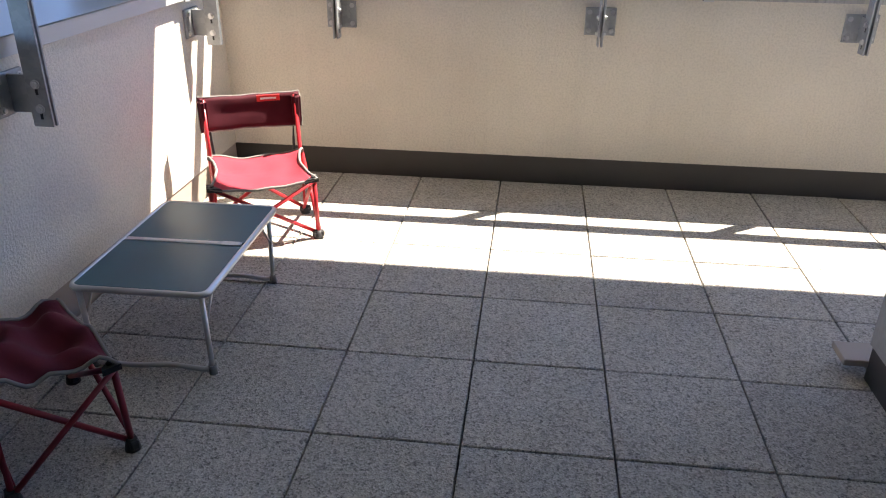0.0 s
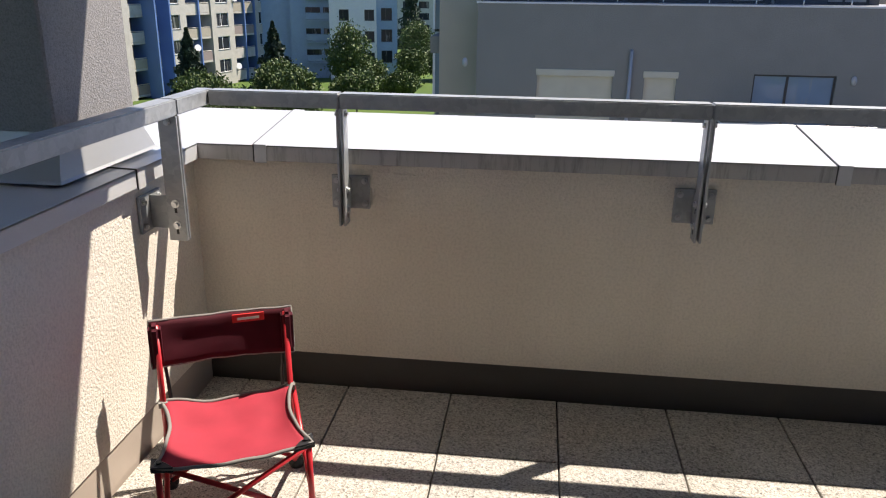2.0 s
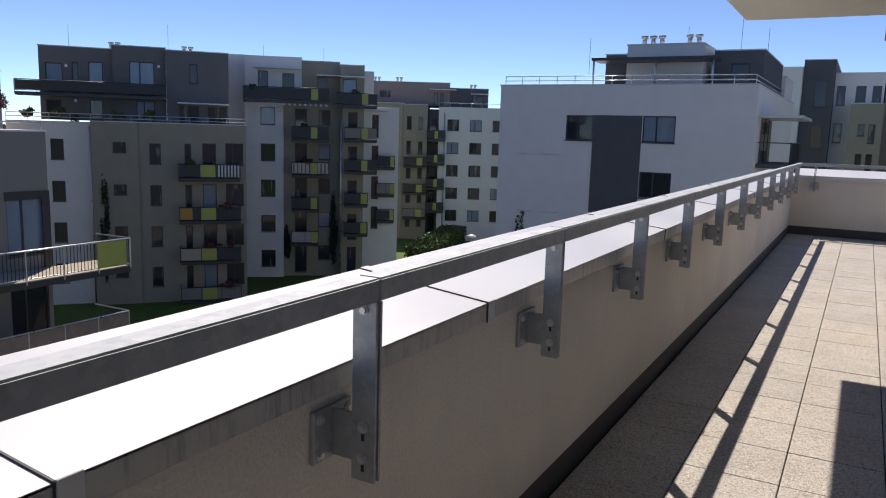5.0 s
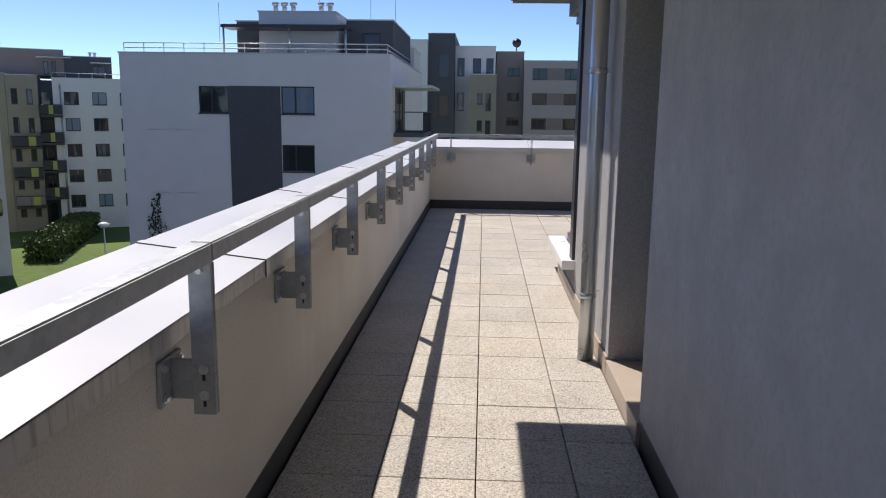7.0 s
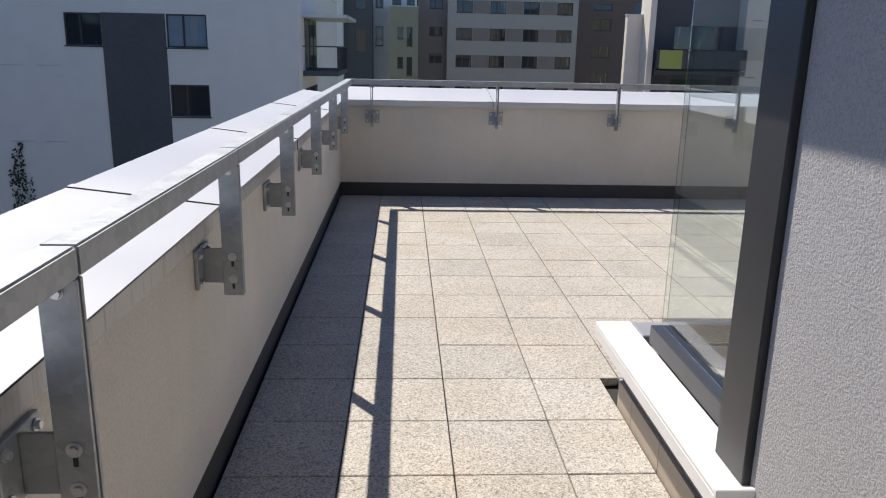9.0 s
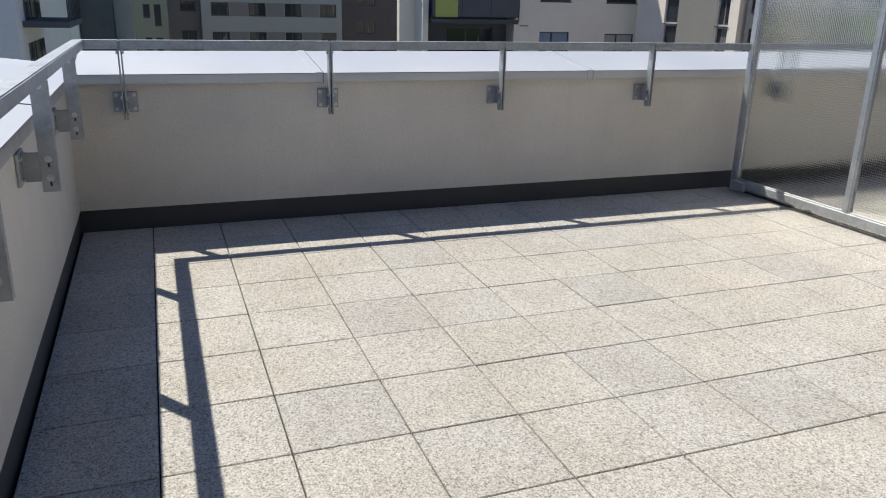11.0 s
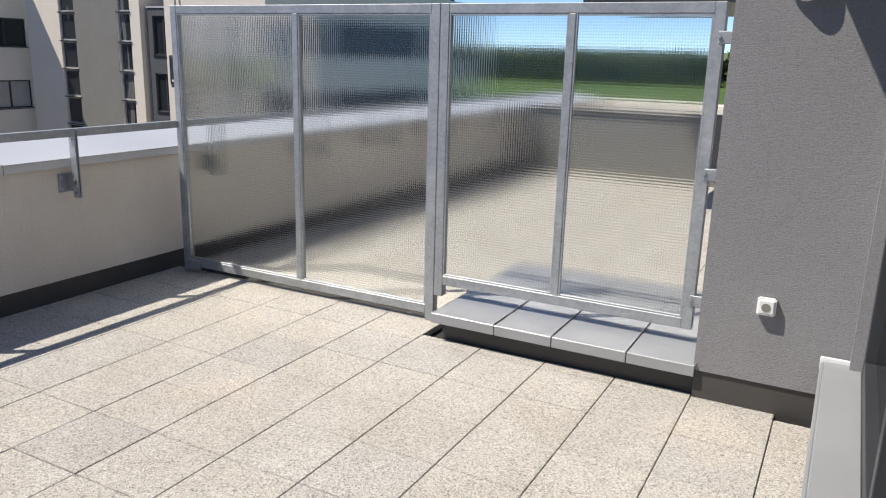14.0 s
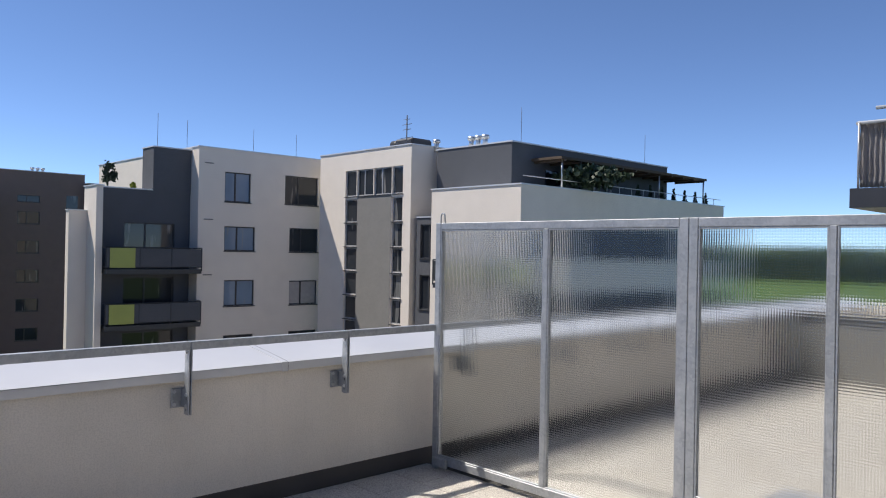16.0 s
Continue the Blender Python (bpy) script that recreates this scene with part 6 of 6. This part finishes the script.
for s, d in ((-8.4, 0.8), (-6.6, 0.8), (-3.0, 0.8), (-1.2, 0.7)):
    v = O.matrix_world @ Vector((s, d, 1.5))
    plant("roof_shrub", "green potted shrub on the olive house", v.x, v.y, v.z, 0.9, 1.3, M_LEAF, 300, "round", 0.08, False, "shrub", GP)

for h, s0, d, z, w, mat, label in (
        (O, 1.3, -1.0, -1.12, 0.9, M_LEAF, "green herbs along a balcony rail"), (O, 3.6, -1.0, -3.95, 1.3, M_LEAFR, "red flowers along a balcony rail"),
        (O, 2.6, -1.0, -6.7, 1.8, M_LEAFR, "red flowers along a balcony rail"), (O, 3.9, -1.0, -6.55, 0.9, M_LEAFR, "red flowers along a balcony rail"),
        (O, 3.6, -1.0, -9.3, 1.6, M_LEAFR, "dark red flowers along a balcony rail"), (O, -5.6, 1.0, 1.5, 1.0, M_LEAFD, "dark green shrub on the olive house"),
        (H, -5.0, -1.0, 4.3, 0.9, M_LEAFD, "dark conifer pots on the white house"), (H, 3.0, -1.2, 4.2, 0.8, M_LEAF, "green plants on a balcony"),
        (H, 2.9, -1.2, -4.0, 1.0, M_LEAF, "green plants on a balcony"), (H, -0.9, -1.0, 1.5, 0.7, M_LEAFD, "dark plants on a balcony"),
        (H, -0.6, -1.0, -1.2, 1.2, M_LEAFR, "red flowers along a balcony rail")):
    v = h.matrix_world @ Vector((s0, d, z))
    plant("balcony_flowers", label, v.x, v.y, v.z - 0.25, 0.75, w, mat, 320, "round", 0.055, False, "plants", GP)
for h, s0, z1, n in ((O, -3.9, -2.0, 900), (H, -2.4, -5.6, 700), (H, 1.3, -3.2, 1100)):
    me = leaf_cloud(n, (0.35, 0.12, (z1 + 10.0) / 2), 0.09, n, "round")
    me.materials.append(M_LEAFD)
    vine = new("climbing_plant", me)
    vine.location = h.matrix_world @ Vector((s0, -0.25 if h is O else 0.2, (z1 - 10.0) / 2))
    vine.rotation_euler = h.matrix_world.to_euler()
    tagged(vine, "dark green creeper climbing the house wall", "climbing plant", "climbers on the white house", "stuff")

# balcony of the next flat, beyond the screen
nb = thing("next_balcony", "balcony with grey windbreak fabric behind the screen", "balcony")
part("slab", add_box(bmesh.new(), (9.0, -11.5, 2.25), (13.02, -9.0, 2.45)), M_FRAME, nb)
bm = bmesh.new()
for a, b in (((10.5, -9.05, 3.12), (12.97, -9.05, 3.12)), ((12.97, -9.05, 3.12), (12.97, -11.4, 3.12)), ((10.5, -9.05, 3.26), (12.8, -9.05, 3.26))):
    add_tube(bm, [a, b], 0.02, 6)
part("top_rail", bm, M_GALV, nb)
for k in range(9):
    x = 12.95 - 0.31 * k
    part("upright", add_tube(bmesh.new(), [(x, -9.03, 2.45), (x, -9.03, 3.28 if k % 3 == 2 else 3.12)], 0.012, 6), M_GALV, nb)
    bm = bmesh.new()
    rows = []
    for i in range(10):
        z = 2.46 + 0.65 * i / 9
        rows.append([bm.verts.new((x - 0.31 * j / 24, -9.07 - 0.02 * math.sin(math.pi * j / 24) - 0.016 * math.sin(j * 1.57 + 0.5 * math.sin(i * 1.7 + k)) - 0.008 * noise.noise(Vector((x * 3, i * 0.9, j * 0.2))), z)) for j in range(25)])
    for i in range(9):
        for j in range(24):
            bm.faces.new((rows[i][j], rows[i][j + 1], rows[i + 1][j + 1], rows[i + 1][j])).smooth = True
    bmesh.ops.solidify(bm, geom=bm.faces[:], thickness=0.004)
    part("fabric_panel", bm, M_FABRIC, nb)
# assumed wall for something shaded there, its shade put into the dark grey
structure("wall_next_terrace", (10.5, -11.9, -0.04), (XR, -11.6, 0.93), M_HGREY, "assumed parapet across the next terrace, shade put into its grey", "wall")
structure("trim_next_terrace", (10.5, -11.94, 0.934), (XR, -11.56, 0.97), M_HGREY, "grey coping of the assumed parapet", "trim", 0.004)
structure("next_flat_wall", (2.4, -22.0, 0), (10.5, -9.004, 5.6), M_HWHITE, "white rendered wall of the next flat", "wall")

# ---- terrace paving: slabs as pieces ----
def slab_mesh(w, d):
    bm = add_box(bmesh.new(), (-w / 2, -d / 2, -0.04), (w / 2, d / 2, 0.0), 0.0025)
    return mesh_of("paving_slab", bm, M_PAVER)


paving = thing("floor", "washed aggregate concrete paving slabs, speckled grey and beige", "floor", kind="structure")
mesh_cache = {}


def lay(x0, x1, y0, y1):
    w, d = round(x1 - x0 - 0.005, 3), round(y1 - y0 - 0.005, 3)
    if w < 0.03 or d < 0.03:
        return
    key = (w, d)
    if key not in mesh_cache:
        mesh_cache[key] = slab_mesh(w, d)
    ob = new("paving_slab", mesh_cache[key])
    ob.parent = paving
    ob.matrix_local = pose((x0 + x1) / 2, (y0 + y1) / 2, random.uniform(-0.0012, 0.0008), random.uniform(-0.10, 0.10), random.uniform(-0.10, 0.10), 0)


T = 0.4
for i in range(-1, 37):
    for j in range(12):
        x0, x1 = max(i * T, XL), min((i + 1) * T, XR)
        y1, y0 = min(-j * T, 0.01), -(j + 1) * T
        if x1 <= XL or x0 >= XR:
            continue
        if x0 < 2.4:
            if y0 < -4.85:
                continue
            if x1 > 2.42 and y1 < YF:
                continue
        elif x0 < XE - 0.05:
            if y1 < YF + 0.02:
                continue
            if x1 > XE and y1 < YF:
                x0 = max(x0, XE + 0.015)
            else:
                y0 = max(y0, YF + 0.014)
        else:
            limit = YG - 0.2 if x0 > 12.2 else YB - 0.05
            if y1 < limit:
                continue
            y0 = max(y0, limit)
        lay(x0, x1, y0, y1)
# cut slabs along the east facade
for j in range(4, 11):
    lay(XE + 0.014, 10.4, -(j + 1) * T, -j * T)

# paving of the terrace beyond the screen, joined
verts, faces = [], []
for i in range(27, 37):
    for j in range(12, 39):
        x0, x1, y1, y0 = i * T + 0.0025, min((i + 1) * T, XR) - 0.0025, -j * T - 0.0025 - 0.17, -(j + 1) * T + 0.0025 - 0.17
        if x0 >= XR:
            continue
        k = len(verts)
        verts += [(x0, y0, 0), (x1, y0, 0), (x1, y1, 0), (x0, y1, 0), (x0, y0, -0.04), (x1, y0, -0.04), (x1, y1, -0.04), (x0, y1, -0.04)]
        faces += [(k, k + 1, k + 2, k + 3), (k, k + 4, k + 5, k + 1), (k + 1, k + 5, k + 6, k + 2), (k + 2, k + 6, k + 7, k + 3), (k + 3, k + 7, k + 4, k)]
me = bpy.data.meshes.new("neighbour_paving")
me.from_pydata(verts, [], faces)
me.materials.append(M_PAVER)
tagged(new("neighbour_paving", me), "aggregate paving slabs of the terrace beyond the screen", "paving", kind="stuff")
